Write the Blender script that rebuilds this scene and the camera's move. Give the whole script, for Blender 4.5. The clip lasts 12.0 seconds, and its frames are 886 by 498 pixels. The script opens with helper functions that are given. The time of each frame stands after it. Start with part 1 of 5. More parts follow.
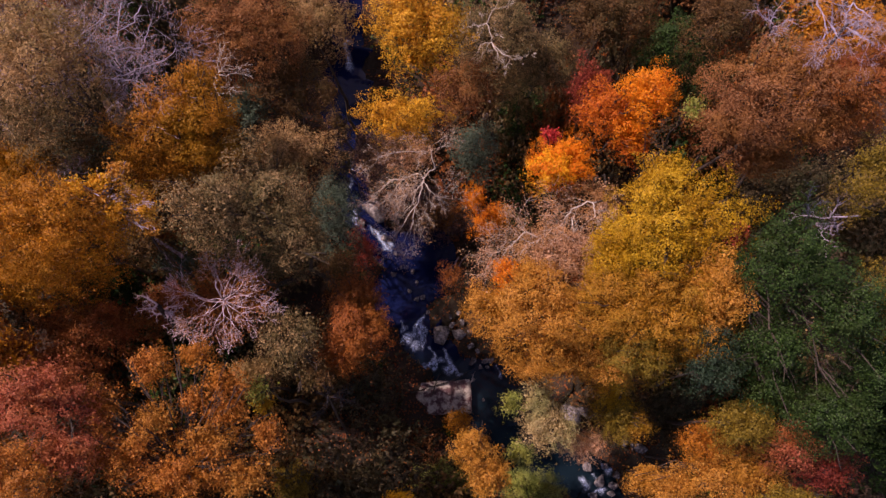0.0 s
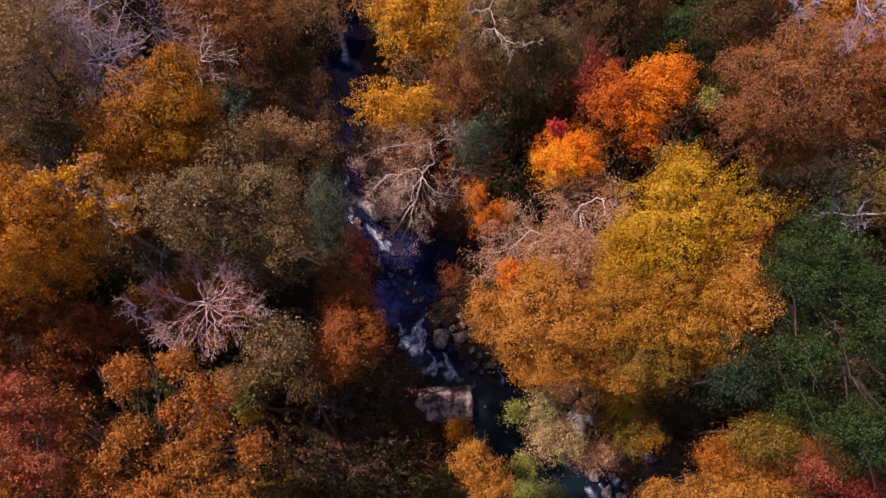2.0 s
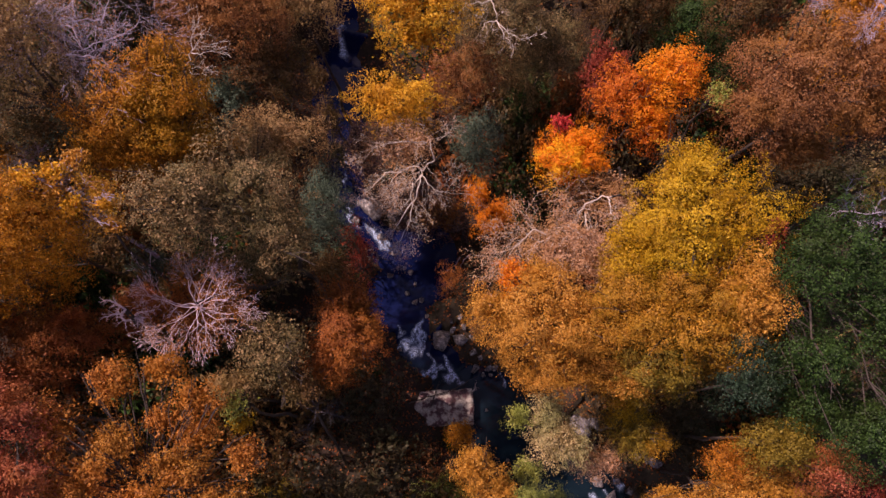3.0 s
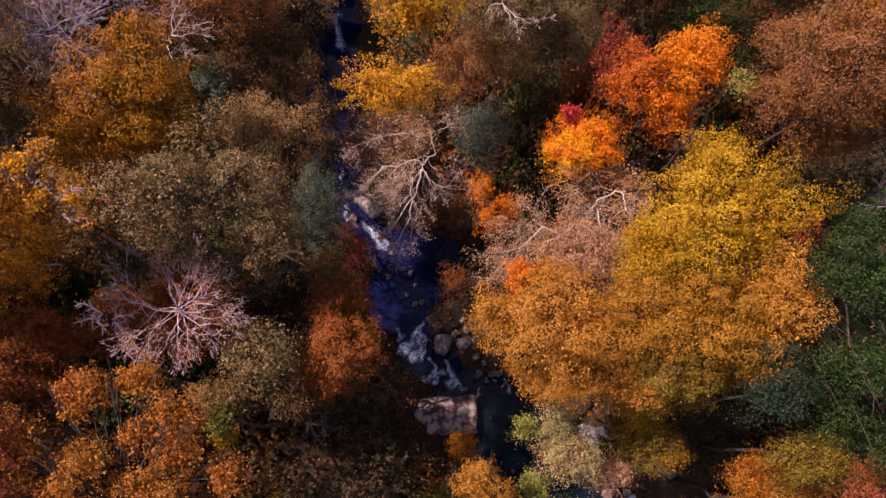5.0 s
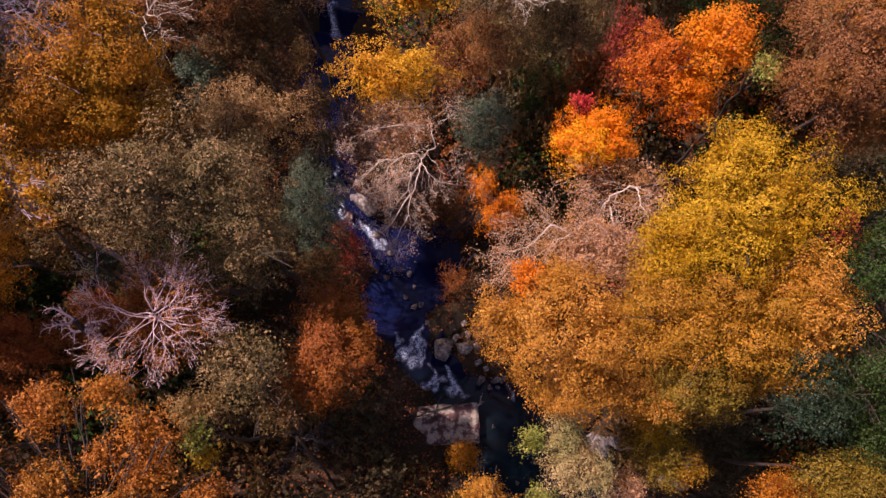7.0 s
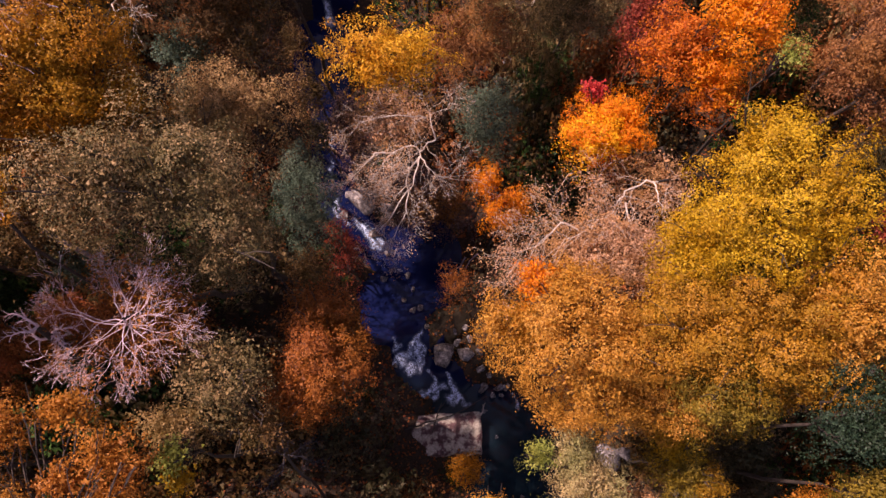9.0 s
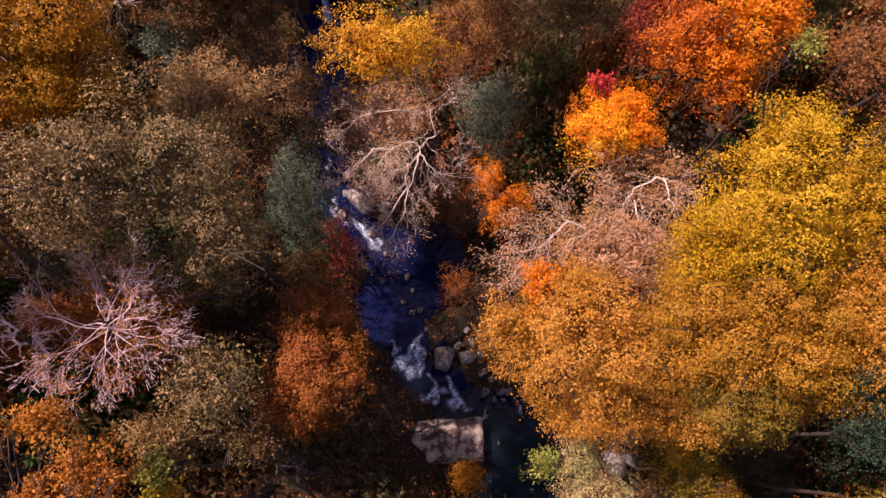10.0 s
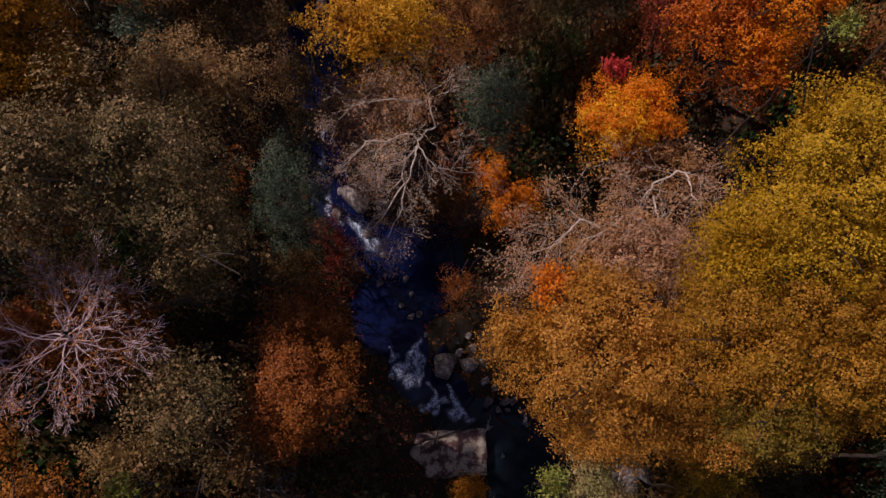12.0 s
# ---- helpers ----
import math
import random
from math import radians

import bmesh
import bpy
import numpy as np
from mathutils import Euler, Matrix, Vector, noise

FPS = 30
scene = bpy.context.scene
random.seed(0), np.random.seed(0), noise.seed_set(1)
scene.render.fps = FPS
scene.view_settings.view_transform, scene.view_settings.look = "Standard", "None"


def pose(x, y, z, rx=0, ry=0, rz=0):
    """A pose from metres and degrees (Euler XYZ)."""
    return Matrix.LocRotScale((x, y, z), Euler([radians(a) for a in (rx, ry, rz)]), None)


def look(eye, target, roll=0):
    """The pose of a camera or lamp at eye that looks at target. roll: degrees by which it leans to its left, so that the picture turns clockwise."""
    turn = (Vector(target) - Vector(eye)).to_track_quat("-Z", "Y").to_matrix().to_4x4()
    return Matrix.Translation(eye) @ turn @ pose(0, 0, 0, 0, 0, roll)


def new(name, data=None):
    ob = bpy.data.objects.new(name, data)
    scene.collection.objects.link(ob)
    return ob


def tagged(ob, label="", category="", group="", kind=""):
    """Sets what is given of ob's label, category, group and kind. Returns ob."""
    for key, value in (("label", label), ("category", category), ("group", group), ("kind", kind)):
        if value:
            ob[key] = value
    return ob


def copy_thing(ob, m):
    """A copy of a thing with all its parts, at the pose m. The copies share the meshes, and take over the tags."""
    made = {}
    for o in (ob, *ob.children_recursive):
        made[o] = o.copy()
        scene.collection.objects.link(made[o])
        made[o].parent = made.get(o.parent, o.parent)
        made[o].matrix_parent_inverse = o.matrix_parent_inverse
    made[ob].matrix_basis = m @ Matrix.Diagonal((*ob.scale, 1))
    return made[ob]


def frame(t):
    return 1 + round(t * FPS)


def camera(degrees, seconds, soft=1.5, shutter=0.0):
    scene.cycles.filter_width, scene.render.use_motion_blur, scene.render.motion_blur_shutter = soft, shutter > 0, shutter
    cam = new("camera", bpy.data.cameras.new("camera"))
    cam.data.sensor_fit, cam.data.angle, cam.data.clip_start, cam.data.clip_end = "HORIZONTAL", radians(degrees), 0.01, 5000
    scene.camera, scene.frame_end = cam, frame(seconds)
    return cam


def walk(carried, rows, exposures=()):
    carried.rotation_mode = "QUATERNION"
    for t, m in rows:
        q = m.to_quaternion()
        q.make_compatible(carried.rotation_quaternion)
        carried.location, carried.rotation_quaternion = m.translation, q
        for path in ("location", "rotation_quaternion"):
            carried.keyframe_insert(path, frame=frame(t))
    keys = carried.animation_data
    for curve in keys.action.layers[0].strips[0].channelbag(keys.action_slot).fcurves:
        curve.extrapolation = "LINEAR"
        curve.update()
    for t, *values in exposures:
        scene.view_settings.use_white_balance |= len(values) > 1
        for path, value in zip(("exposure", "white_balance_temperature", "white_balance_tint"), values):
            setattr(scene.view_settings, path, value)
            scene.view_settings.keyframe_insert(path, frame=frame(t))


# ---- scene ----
cam = camera(63.4, 12.0, soft=1.5)
METRES, EYE, TILT, LEAN, TURN = 12.0, 43.0, -62.0, 0.0, 0.0
ROWS = [
    (0.0, 0.0, 0.0, 0.0, -0.0, 0.0, 0.0),
    (0.5, 0.0002, 0.0408, -0.0009, -0.0, -0.04, -0.0),
    (1.0, -0.0009, 0.0818, -0.0009, 0.02, -0.01, -0.03),
    (1.5, -0.0002, 0.1234, -0.002, -0.0, -0.01, -0.02),
    (2.0, 0.0003, 0.1644, -0.0022, -0.0, -0.0, -0.02),
    (2.5, 0.0001, 0.2058, -0.002, 0.02, -0.01, -0.02),
    (3.0, 0.0002, 0.2478, -0.0022, 0.02, -0.01, -0.01),
    (5.0, -0.0052, 0.4148, -0.0043, 0.04, -0.03, 0.02),
    (5.5, -0.0061, 0.4563, -0.005, 0.04, -0.03, 0.01),
    (6.0, -0.0066, 0.4978, -0.0054, 0.04, -0.02, 0.02),
    (6.5, -0.0069, 0.539, -0.0052, 0.04, -0.02, 0.02),
    (7.0, -0.0073, 0.5805, -0.0052, 0.04, -0.03, 0.03),
    (9.0, -0.0089, 0.7496, -0.006, 0.04, -0.02, 0.05),
    (9.5, -0.0097, 0.7917, -0.0067, 0.04, 0.0, 0.06),
    (10.0, -0.0099, 0.8341, -0.0079, 0.06, 0.04, 0.06),
    (10.5, -0.0097, 0.8757, -0.0089, 0.07, 0.04, 0.08),
    (11.0, -0.0097, 0.9169, -0.0086, 0.07, 0.07, 0.09),
    (11.5, -0.0093, 0.9582, -0.0077, 0.08, 0.07, 0.1),
    (12.0, -0.0087, 0.9997, -0.0069, 0.12, 0.09, 0.11),
]
EXPOSURES = [(t, e, warm, tint) for t, e, warm, tint in ((0.0, 0.40, 7300, 46), (3.0, 0.51, 7400, 46), (6.0, 0.66, 7500, 46), (9.0, 0.82, 7700, 46), (11.45, 0.94, 7800, 46), (11.6, 0.64, 7800, 44), (11.8, 0.07, 7500, 40), (12.0, -0.48, 7100, 35))]
walk(cam, [(t, pose(0, 0, EYE, TILT, LEAN, TURN) @ pose(METRES * x, METRES * y, METRES * z, 90 + pitch, roll, yaw)) for t, x, y, z, yaw, pitch, roll in ROWS],
     exposures=EXPOSURES)

# ---- sky and sun ----
SUN_EL, SUN_AZ = 60.0, -82.0     # degrees above the horizon; degrees to the right of straight upstream
world = bpy.data.worlds.new("sky")
scene.world = world
world.use_nodes = True
wn, wl = world.node_tree.nodes, world.node_tree.links
sky = wn.new("ShaderNodeTexSky")
sky.sky_type, sky.sun_disc = "NISHITA", False
sky.sun_elevation, sky.sun_rotation = radians(SUN_EL), radians(SUN_AZ)
wl.new(sky.outputs[0], wn["Background"].inputs[0])
wn["Background"].inputs[1].default_value = 0.105
sun = new("sun", bpy.data.lights.new("sun", "SUN"))
sun.data.energy, sun.data.angle, sun.data.color = 4.7, radians(0.8), (1.0, 0.93, 0.82)
_a, _e = radians(SUN_AZ), radians(SUN_EL)
sun.matrix_world = look((60 * math.sin(_a) * math.cos(_e), 60 * math.cos(_a) * math.cos(_e), 60 * math.sin(_e)), (0, 0, 0))


# ---- materials ----
def shader(name):
    m = bpy.data.materials.new(name)
    m.use_nodes = True
    return m, m.node_tree.nodes, m.node_tree.links, m.node_tree.nodes["Principled BSDF"]


def ramp(nodes, *stops):
    r = nodes.new("ShaderNodeValToRGB")
    e = r.color_ramp.elements
    while len(e) < len(stops):
        e.new(0.5)
    for el, (p, c) in zip(e, stops):
        el.position, el.color = p, (*c, 1)
    return r


def noise_tex(nodes, links, scale, detail=4, rough=0.55, coord="Object"):
    n = nodes.new("ShaderNodeTexNoise")
    n.inputs["Scale"].default_value, n.inputs["Detail"].default_value, n.inputs["Roughness"].default_value = scale, detail, rough
    c = nodes.new("ShaderNodeTexCoord")
    links.new(c.outputs[coord], n.inputs["Vector"])
    return n


def mix_col(nodes, links, a, b, fac, mode="MIX"):
    x = nodes.new("ShaderNodeMix")
    x.data_type, x.blend_type = "RGBA", mode
    for sock, v in ((x.inputs[6], a), (x.inputs[7], b), (x.inputs[0], fac)):
        if hasattr(v, "is_linked"):
            links.new(v, sock)
        elif isinstance(v, tuple):
            sock.default_value = (*v, 1)
        else:
            sock.default_value = v
    return x.outputs[2]


def bump(nodes, links, bsdf, height, strength, distance):
    b = nodes.new("ShaderNodeBump")
    b.inputs["Strength"].default_value, b.inputs["Distance"].default_value = strength, distance
    links.new(height, b.inputs["Height"])
    links.new(b.outputs[0], bsdf.inputs["Normal"])


def foliage(name, dull, main, bright, patch, patch_share=0.45):
    """Leaves: each its own shade between three colours, with patches of another hue through the crown."""
    m, n, l, b = shader(name)
    g = n.new("ShaderNodeNewGeometry")
    dull, bright = tuple(0.8 * v for v in dull), tuple(min(0.98, 1.06 * v) for v in bright)
    r = ramp(n, (0.0, dull), (0.40, main), (1.0, bright))
    l.new(g.outputs["Random Per Island"], r.inputs[0])
    t = noise_tex(n, l, 0.55, 3)
    pr = ramp(n, (0.62 - patch_share * 0.4, (0, 0, 0)), (0.74 - patch_share * 0.3, (0.85, 0.85, 0.85)))
    l.new(t.outputs[0], pr.inputs[0])
    pm = mix_col(n, l, r.outputs[0], patch, 0.72)
    c = mix_col(n, l, r.outputs[0], pm, pr.outputs[0])
    # noise darkens the colour in spray-sized spots, imitating shading between sprays
    spray_shade_tex = noise_tex(n, l, 6.5, 2)
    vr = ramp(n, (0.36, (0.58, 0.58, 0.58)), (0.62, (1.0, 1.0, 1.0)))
    l.new(spray_shade_tex.outputs[0], vr.inputs[0])
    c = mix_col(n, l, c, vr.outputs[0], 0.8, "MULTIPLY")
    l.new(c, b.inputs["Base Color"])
    b.inputs["Roughness"].default_value = 0.55
    b.inputs["Specular IOR Level"].default_value = 0.22
    tr = n.new("ShaderNodeBsdfTranslucent")
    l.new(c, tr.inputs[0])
    mx = n.new("ShaderNodeMixShader")
    mx.inputs[0].default_value = 0.38
    l.new(b.outputs[0], mx.inputs[1])
    l.new(tr.outputs[0], mx.inputs[2])
    l.new(mx.outputs[0], n["Material Output"].inputs[0])
    return m


YELLOW = foliage("yellow_leaves", (0.36, 0.16, 0.010), (0.66, 0.33, 0.014), (0.84, 0.50, 0.05), (0.60, 0.25, 0.015))
GOLD = foliage("golden_leaves", (0.28, 0.16, 0.006), (0.54, 0.315, 0.010), (0.72, 0.46, 0.03), (0.48, 0.24, 0.010))
ORANGE = foliage("orange_leaves", (0.25, 0.09, 0.012), (0.54, 0.225, 0.028), (0.75, 0.40, 0.085), (0.48, 0.22, 0.020))
AMBER = foliage("amber_leaves", (0.22, 0.08, 0.006), (0.48, 0.175, 0.009), (0.66, 0.28, 0.02), (0.38, 0.16, 0.012))
FLAME = foliage("flame_orange_leaves", (0.82, 0.28, 0.008), (0.97, 0.43, 0.012), (0.98, 0.62, 0.04), (0.97, 0.50, 0.014))
SCARLET = foliage("scarlet_leaves", (0.50, 0.085, 0.006), (0.78, 0.195, 0.008), (0.92, 0.33, 0.016), (0.86, 0.31, 0.010))
CRIMSON = foliage("crimson_leaves", (0.13, 0.022, 0.018), (0.26, 0.042, 0.026), (0.38, 0.07, 0.04), (0.32, 0.07, 0.02))
ROSE = foliage("rose_red_leaves", (0.20, 0.040, 0.026), (0.42, 0.100, 0.052), (0.56, 0.18, 0.095), (0.42, 0.15, 0.03))
RUST = foliage("rust_leaves", (0.14, 0.045, 0.014), (0.31, 0.10, 0.022), (0.43, 0.16, 0.04), (0.36, 0.085, 0.03))
OCHRE = foliage("ochre_leaves", (0.20, 0.08, 0.006), (0.43, 0.165, 0.008), (0.56, 0.24, 0.015), (0.36, 0.18, 0.012))
TAWNY = foliage("tawny_leaves", (0.115, 0.044, 0.018), (0.275, 0.110, 0.038), (0.43, 0.20, 0.084), (0.35, 0.15, 0.032))
PINKTAN = foliage("pinkish_tan_leaves", (0.27, 0.135, 0.075), (0.52, 0.28, 0.155), (0.70, 0.44, 0.28), (0.52, 0.26, 0.07))
OLIVE = foliage("olive_leaves", (0.055, 0.050, 0.022), (0.190, 0.136, 0.054), (0.50, 0.32, 0.155), (0.13, 0.115, 0.042))
OLIVEGOLD = foliage("olive_gold_leaves", (0.11, 0.075, 0.010), (0.25, 0.165, 0.018), (0.38, 0.26, 0.035), (0.18, 0.14, 0.018))
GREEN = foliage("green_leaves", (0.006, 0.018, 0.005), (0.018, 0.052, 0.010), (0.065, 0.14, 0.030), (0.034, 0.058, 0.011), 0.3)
BLUEGREEN = foliage("blue_green_needles", (0.03, 0.055, 0.038), (0.075, 0.125, 0.085), (0.15, 0.22, 0.15), (0.11, 0.13, 0.08))
LIME = foliage("yellow_green_leaves", (0.12, 0.17, 0.03), (0.27, 0.33, 0.06), (0.42, 0.47, 0.13), (0.36, 0.32, 0.06))
# leaf colour kept near black to stand in for the shade between trees
SHADEBRUSH = foliage("shade_dark_brush_leaves", (0.04, 0.035, 0.02), (0.08, 0.06, 0.03), (0.14, 0.10, 0.05), (0.06, 0.07, 0.03))
RUSSET = foliage("russet_leaves", (0.12, 0.030, 0.010), (0.30, 0.085, 0.018), (0.44, 0.145, 0.03), (0.33, 0.12, 0.016))
DRAB = foliage("drab_tan_leaves", (0.14, 0.080, 0.038), (0.39, 0.225, 0.088), (0.58, 0.36, 0.165), (0.29, 0.21, 0.066))
VIOLETBRUSH = foliage("violet_brown_brush", (0.07, 0.04, 0.042), (0.17, 0.10, 0.10), (0.30, 0.20, 0.19), (0.15, 0.075, 0.05))
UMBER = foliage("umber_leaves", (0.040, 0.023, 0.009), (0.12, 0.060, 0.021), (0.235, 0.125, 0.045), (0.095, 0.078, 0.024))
HONEY = foliage("honey_gold_leaves", (0.19, 0.085, 0.008), (0.46, 0.205, 0.016), (0.66, 0.34, 0.045), (0.32, 0.185, 0.012))
SUNSET = foliage("sunset_orange_leaves", (0.62, 0.13, 0.008), (0.90, 0.23, 0.010), (0.97, 0.36, 0.02), (0.94, 0.30, 0.010))
PINKRED = foliage("pinkish_red_leaves", (0.30, 0.022, 0.026), (0.58, 0.045, 0.050), (0.74, 0.09, 0.07), (0.62, 0.06, 0.03))
FIRERED = foliage("fire_red_leaves", (0.28, 0.045, 0.008), (0.58, 0.125, 0.010), (0.76, 0.22, 0.016), (0.66, 0.18, 0.010))
EMBER = foliage("ember_red_leaves", (0.18, 0.045, 0.008), (0.44, 0.135, 0.014), (0.60, 0.24, 0.03), (0.50, 0.19, 0.014))
TEAL = foliage("teal_green_leaves", (0.005, 0.015, 0.009), (0.015, 0.040, 0.023), (0.052, 0.105, 0.060), (0.026, 0.05, 0.02))
HONEYBROWN = foliage("brown_gold_leaves", (0.17, 0.062, 0.006), (0.43, 0.160, 0.010), (0.60, 0.26, 0.022), (0.40, 0.21, 0.012))
COPPER = foliage("copper_leaves", (0.16, 0.048, 0.010), (0.43, 0.140, 0.020), (0.63, 0.26, 0.055), (0.46, 0.18, 0.02))
HONEYCOPPER = foliage("honey_copper_leaves", (0.16, 0.06, 0.010), (0.42, 0.17, 0.022), (0.60, 0.28, 0.055), (0.40, 0.13, 0.02))
TANPINE = foliage("tan_needles", (0.23, 0.16, 0.06), (0.50, 0.36, 0.155), (0.68, 0.53, 0.28), (0.33, 0.37, 0.14))


def bark(name, dark, pale, scale=6.0):
    m, n, l, b = shader(name)
    t = noise_tex(n, l, scale, 5, 0.65)
    r = ramp(n, (0.3, dark), (0.7, pale))
    l.new(t.outputs[0], r.inputs[0])
    l.new(r.outputs[0], b.inputs["Base Color"])
    b.inputs["Roughness"].default_value = 0.85
    bump(n, l, b, t.outputs[0], 0.5, 0.02)
    return m


BARK = bark("brown_bark", (0.018, 0.013, 0.011), (0.065, 0.048, 0.038))
PALE_BARK = bark("pale_bark", (0.34, 0.28, 0.24), (0.62, 0.55, 0.48))
PINK_TWIGS = bark("pinkish_twigs", (0.46, 0.33, 0.35), (0.74, 0.58, 0.62))
# the grey twigs below, darkened in colour for a tree standing in shade
SHADED_TWIGS = bark("shaded_grey_twigs", (0.022, 0.019, 0.024), (0.065, 0.055, 0.068))
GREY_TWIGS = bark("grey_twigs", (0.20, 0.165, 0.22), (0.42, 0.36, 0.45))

m, n, l, b = shader("leaf_littered_earth")
t1, t2, t3 = noise_tex(n, l, 0.35, 4), noise_tex(n, l, 9.0, 5, 0.7), noise_tex(n, l, 2.2, 4)
r1 = ramp(n, (0.3, (0.012, 0.007, 0.005)), (0.5, (0.032, 0.016, 0.009)), (0.72, (0.085, 0.035, 0.014)))
l.new(t2.outputs[0], r1.inputs[0])
r2 = ramp(n, (0.42, (0.0, 0.0, 0.0)), (0.62, (0.6, 0.6, 0.6)))
l.new(t1.outputs[0], r2.inputs[0])
c = mix_col(n, l, r1.outputs[0], (0.02, 0.021, 0.008), r2.outputs[0])
l.new(c, b.inputs["Base Color"])
b.inputs["Roughness"].default_value = 0.95
bump(n, l, b, t2.outputs[0], 0.8, 0.06)
EARTH = m

m, n, l, b = shader("lichened_rock")
t1, t2 = noise_tex(n, l, 5.0, 7, 0.75), noise_tex(n, l, 14.0, 5, 0.75)
r1 = ramp(n, (0.38, (0.04, 0.033, 0.036)), (0.47, (0.13, 0.115, 0.12)), (0.55, (0.25, 0.23, 0.23)), (0.64, (0.46, 0.43, 0.42)))
l.new(t1.outputs[0], r1.inputs[0])
r2 = ramp(n, (0.35, (0.45, 0.45, 0.45)), (0.65, (1, 1, 1)))
l.new(t2.outputs[0], r2.inputs[0])
c = mix_col(n, l, r1.outputs[0], r2.outputs[0], 0.8, "MULTIPLY")
l.new(c, b.inputs["Base Color"])
b.inputs["Roughness"].default_value = 0.8
bump(n, l, b, t2.outputs[0], 0.6, 0.03)
ROCK = m

m, n, l, b = shader("stream_water")
fa = n.new("ShaderNodeAttribute")
fa.attribute_name = "foam"
t1, t2, t3 = noise_tex(n, l, 6.5, 9, 0.75), noise_tex(n, l, 7.0, 3), noise_tex(n, l, 0.3, 2)
mr = n.new("ShaderNodeMapRange")
mr.inputs[3].default_value, mr.inputs[4].default_value = -0.9, 2.8
l.new(t1.outputs[0], mr.inputs[0])
md = n.new("ShaderNodeMath")
md.operation = "MULTIPLY"
l.new(mr.outputs[0], md.inputs[0])
l.new(fa.outputs["Fac"], md.inputs[1])
t1.inputs["Distortion"].default_value = 1.4
fr = ramp(n, (0.30, (0, 0, 0)), (0.55, (0.07, 0.07, 0.07)), (0.85, (0.38, 0.38, 0.38)), (1.0, (1, 1, 1)))
l.new(md.outputs[0], fr.inputs[0])
pool_tint = ramp(n, (0.30, (0.005, 0.014, 0.022)), (0.55, (0.004, 0.008, 0.040)))
cd, sx = n.new("ShaderNodeTexCoord"), n.new("ShaderNodeSeparateXYZ")
l.new(cd.outputs["Object"], sx.inputs[0])
my = n.new("ShaderNodeMapRange")     # green pool downstream; upstream the sky's blue reflection is put into the colour
my.inputs[1].default_value, my.inputs[2].default_value = 13.0, 22.0
l.new(sx.outputs[1], my.inputs[0])
ad = n.new("ShaderNodeMath")
ad.operation = "MULTIPLY_ADD"
l.new(t3.outputs[0], ad.inputs[0])
ad.inputs[1].default_value = 0.4
l.new(my.outputs[0], ad.inputs[2])
l.new(ad.outputs[0], pool_tint.inputs[0])
# foam tinted blue, so skylit shade on the falls sits in its colour
c = mix_col(n, l, pool_tint.outputs[0], (0.58, 0.74, 1.0), fr.outputs[0])
l.new(c, b.inputs["Base Color"])
rr = n.new("ShaderNodeMapRange")
rr.inputs[3].default_value, rr.inputs[4].default_value = 0.06, 0.7
l.new(fr.outputs[0], rr.inputs[0])
l.new(rr.outputs[0], b.inputs["Roughness"])
b.inputs["IOR"].default_value = 1.33
b.inputs["Specular IOR Level"].default_value = 0.3
bump(n, l, b, t2.outputs[0], 0.06, 0.02)
WATER = m

m, n, l, b = shader("slab_rock")
t1, t2 = noise_tex(n, l, 2.1, 7, 0.6), noise_tex(n, l, 11.0, 5, 0.7)
r1 = ramp(n, (0.36, (0.07, 0.034, 0.038)), (0.475, (0.17, 0.085, 0.09)), (0.50, (0.34, 0.29, 0.25)), (0.60, (0.56, 0.51, 0.43)))
l.new(t1.outputs[0], r1.inputs[0])
r2 = ramp(n, (0.35, (0.4, 0.4, 0.4)), (0.65, (1, 1, 1)))
l.new(t2.outputs[0], r2.inputs[0])
c = mix_col(n, l, r1.outputs[0], r2.outputs[0], 0.85, "MULTIPLY")
l.new(c, b.inputs["Base Color"])
b.inputs["Roughness"].default_value = 0.85
bump(n, l, b, t2.outputs[0], 0.7, 0.03)
SLAB = m


# ---- mesh building ----
def mesh_from(name, verts, faces, material, smooth=False):
    """A mesh from arrays of points and of equal-sided faces."""
    verts, faces = np.asarray(verts, np.float32), np.asarray(faces, np.int32)
    me = bpy.data.meshes.new(name)
    k = faces.shape[1]
    me.vertices.add(len(verts))
    me.vertices.foreach_set("co", verts.ravel())
    me.loops.add(faces.size)
    me.loops.foreach_set("vertex_index", faces.ravel())
    me.polygons.add(len(faces))
    me.polygons.foreach_set("loop_start", np.arange(0, faces.size, k, dtype=np.int32))
    if smooth:
        me.polygons.foreach_set("use_smooth", np.ones(len(faces), bool))
    me.update(calc_edges=True)
    me.materials.append(material)
    return me


def part(name, verts, faces, material, parent, label="", smooth=False):
    ob = new(name, mesh_from(name, verts, faces, material, smooth))
    ob.parent = parent
    return tagged(ob, label)


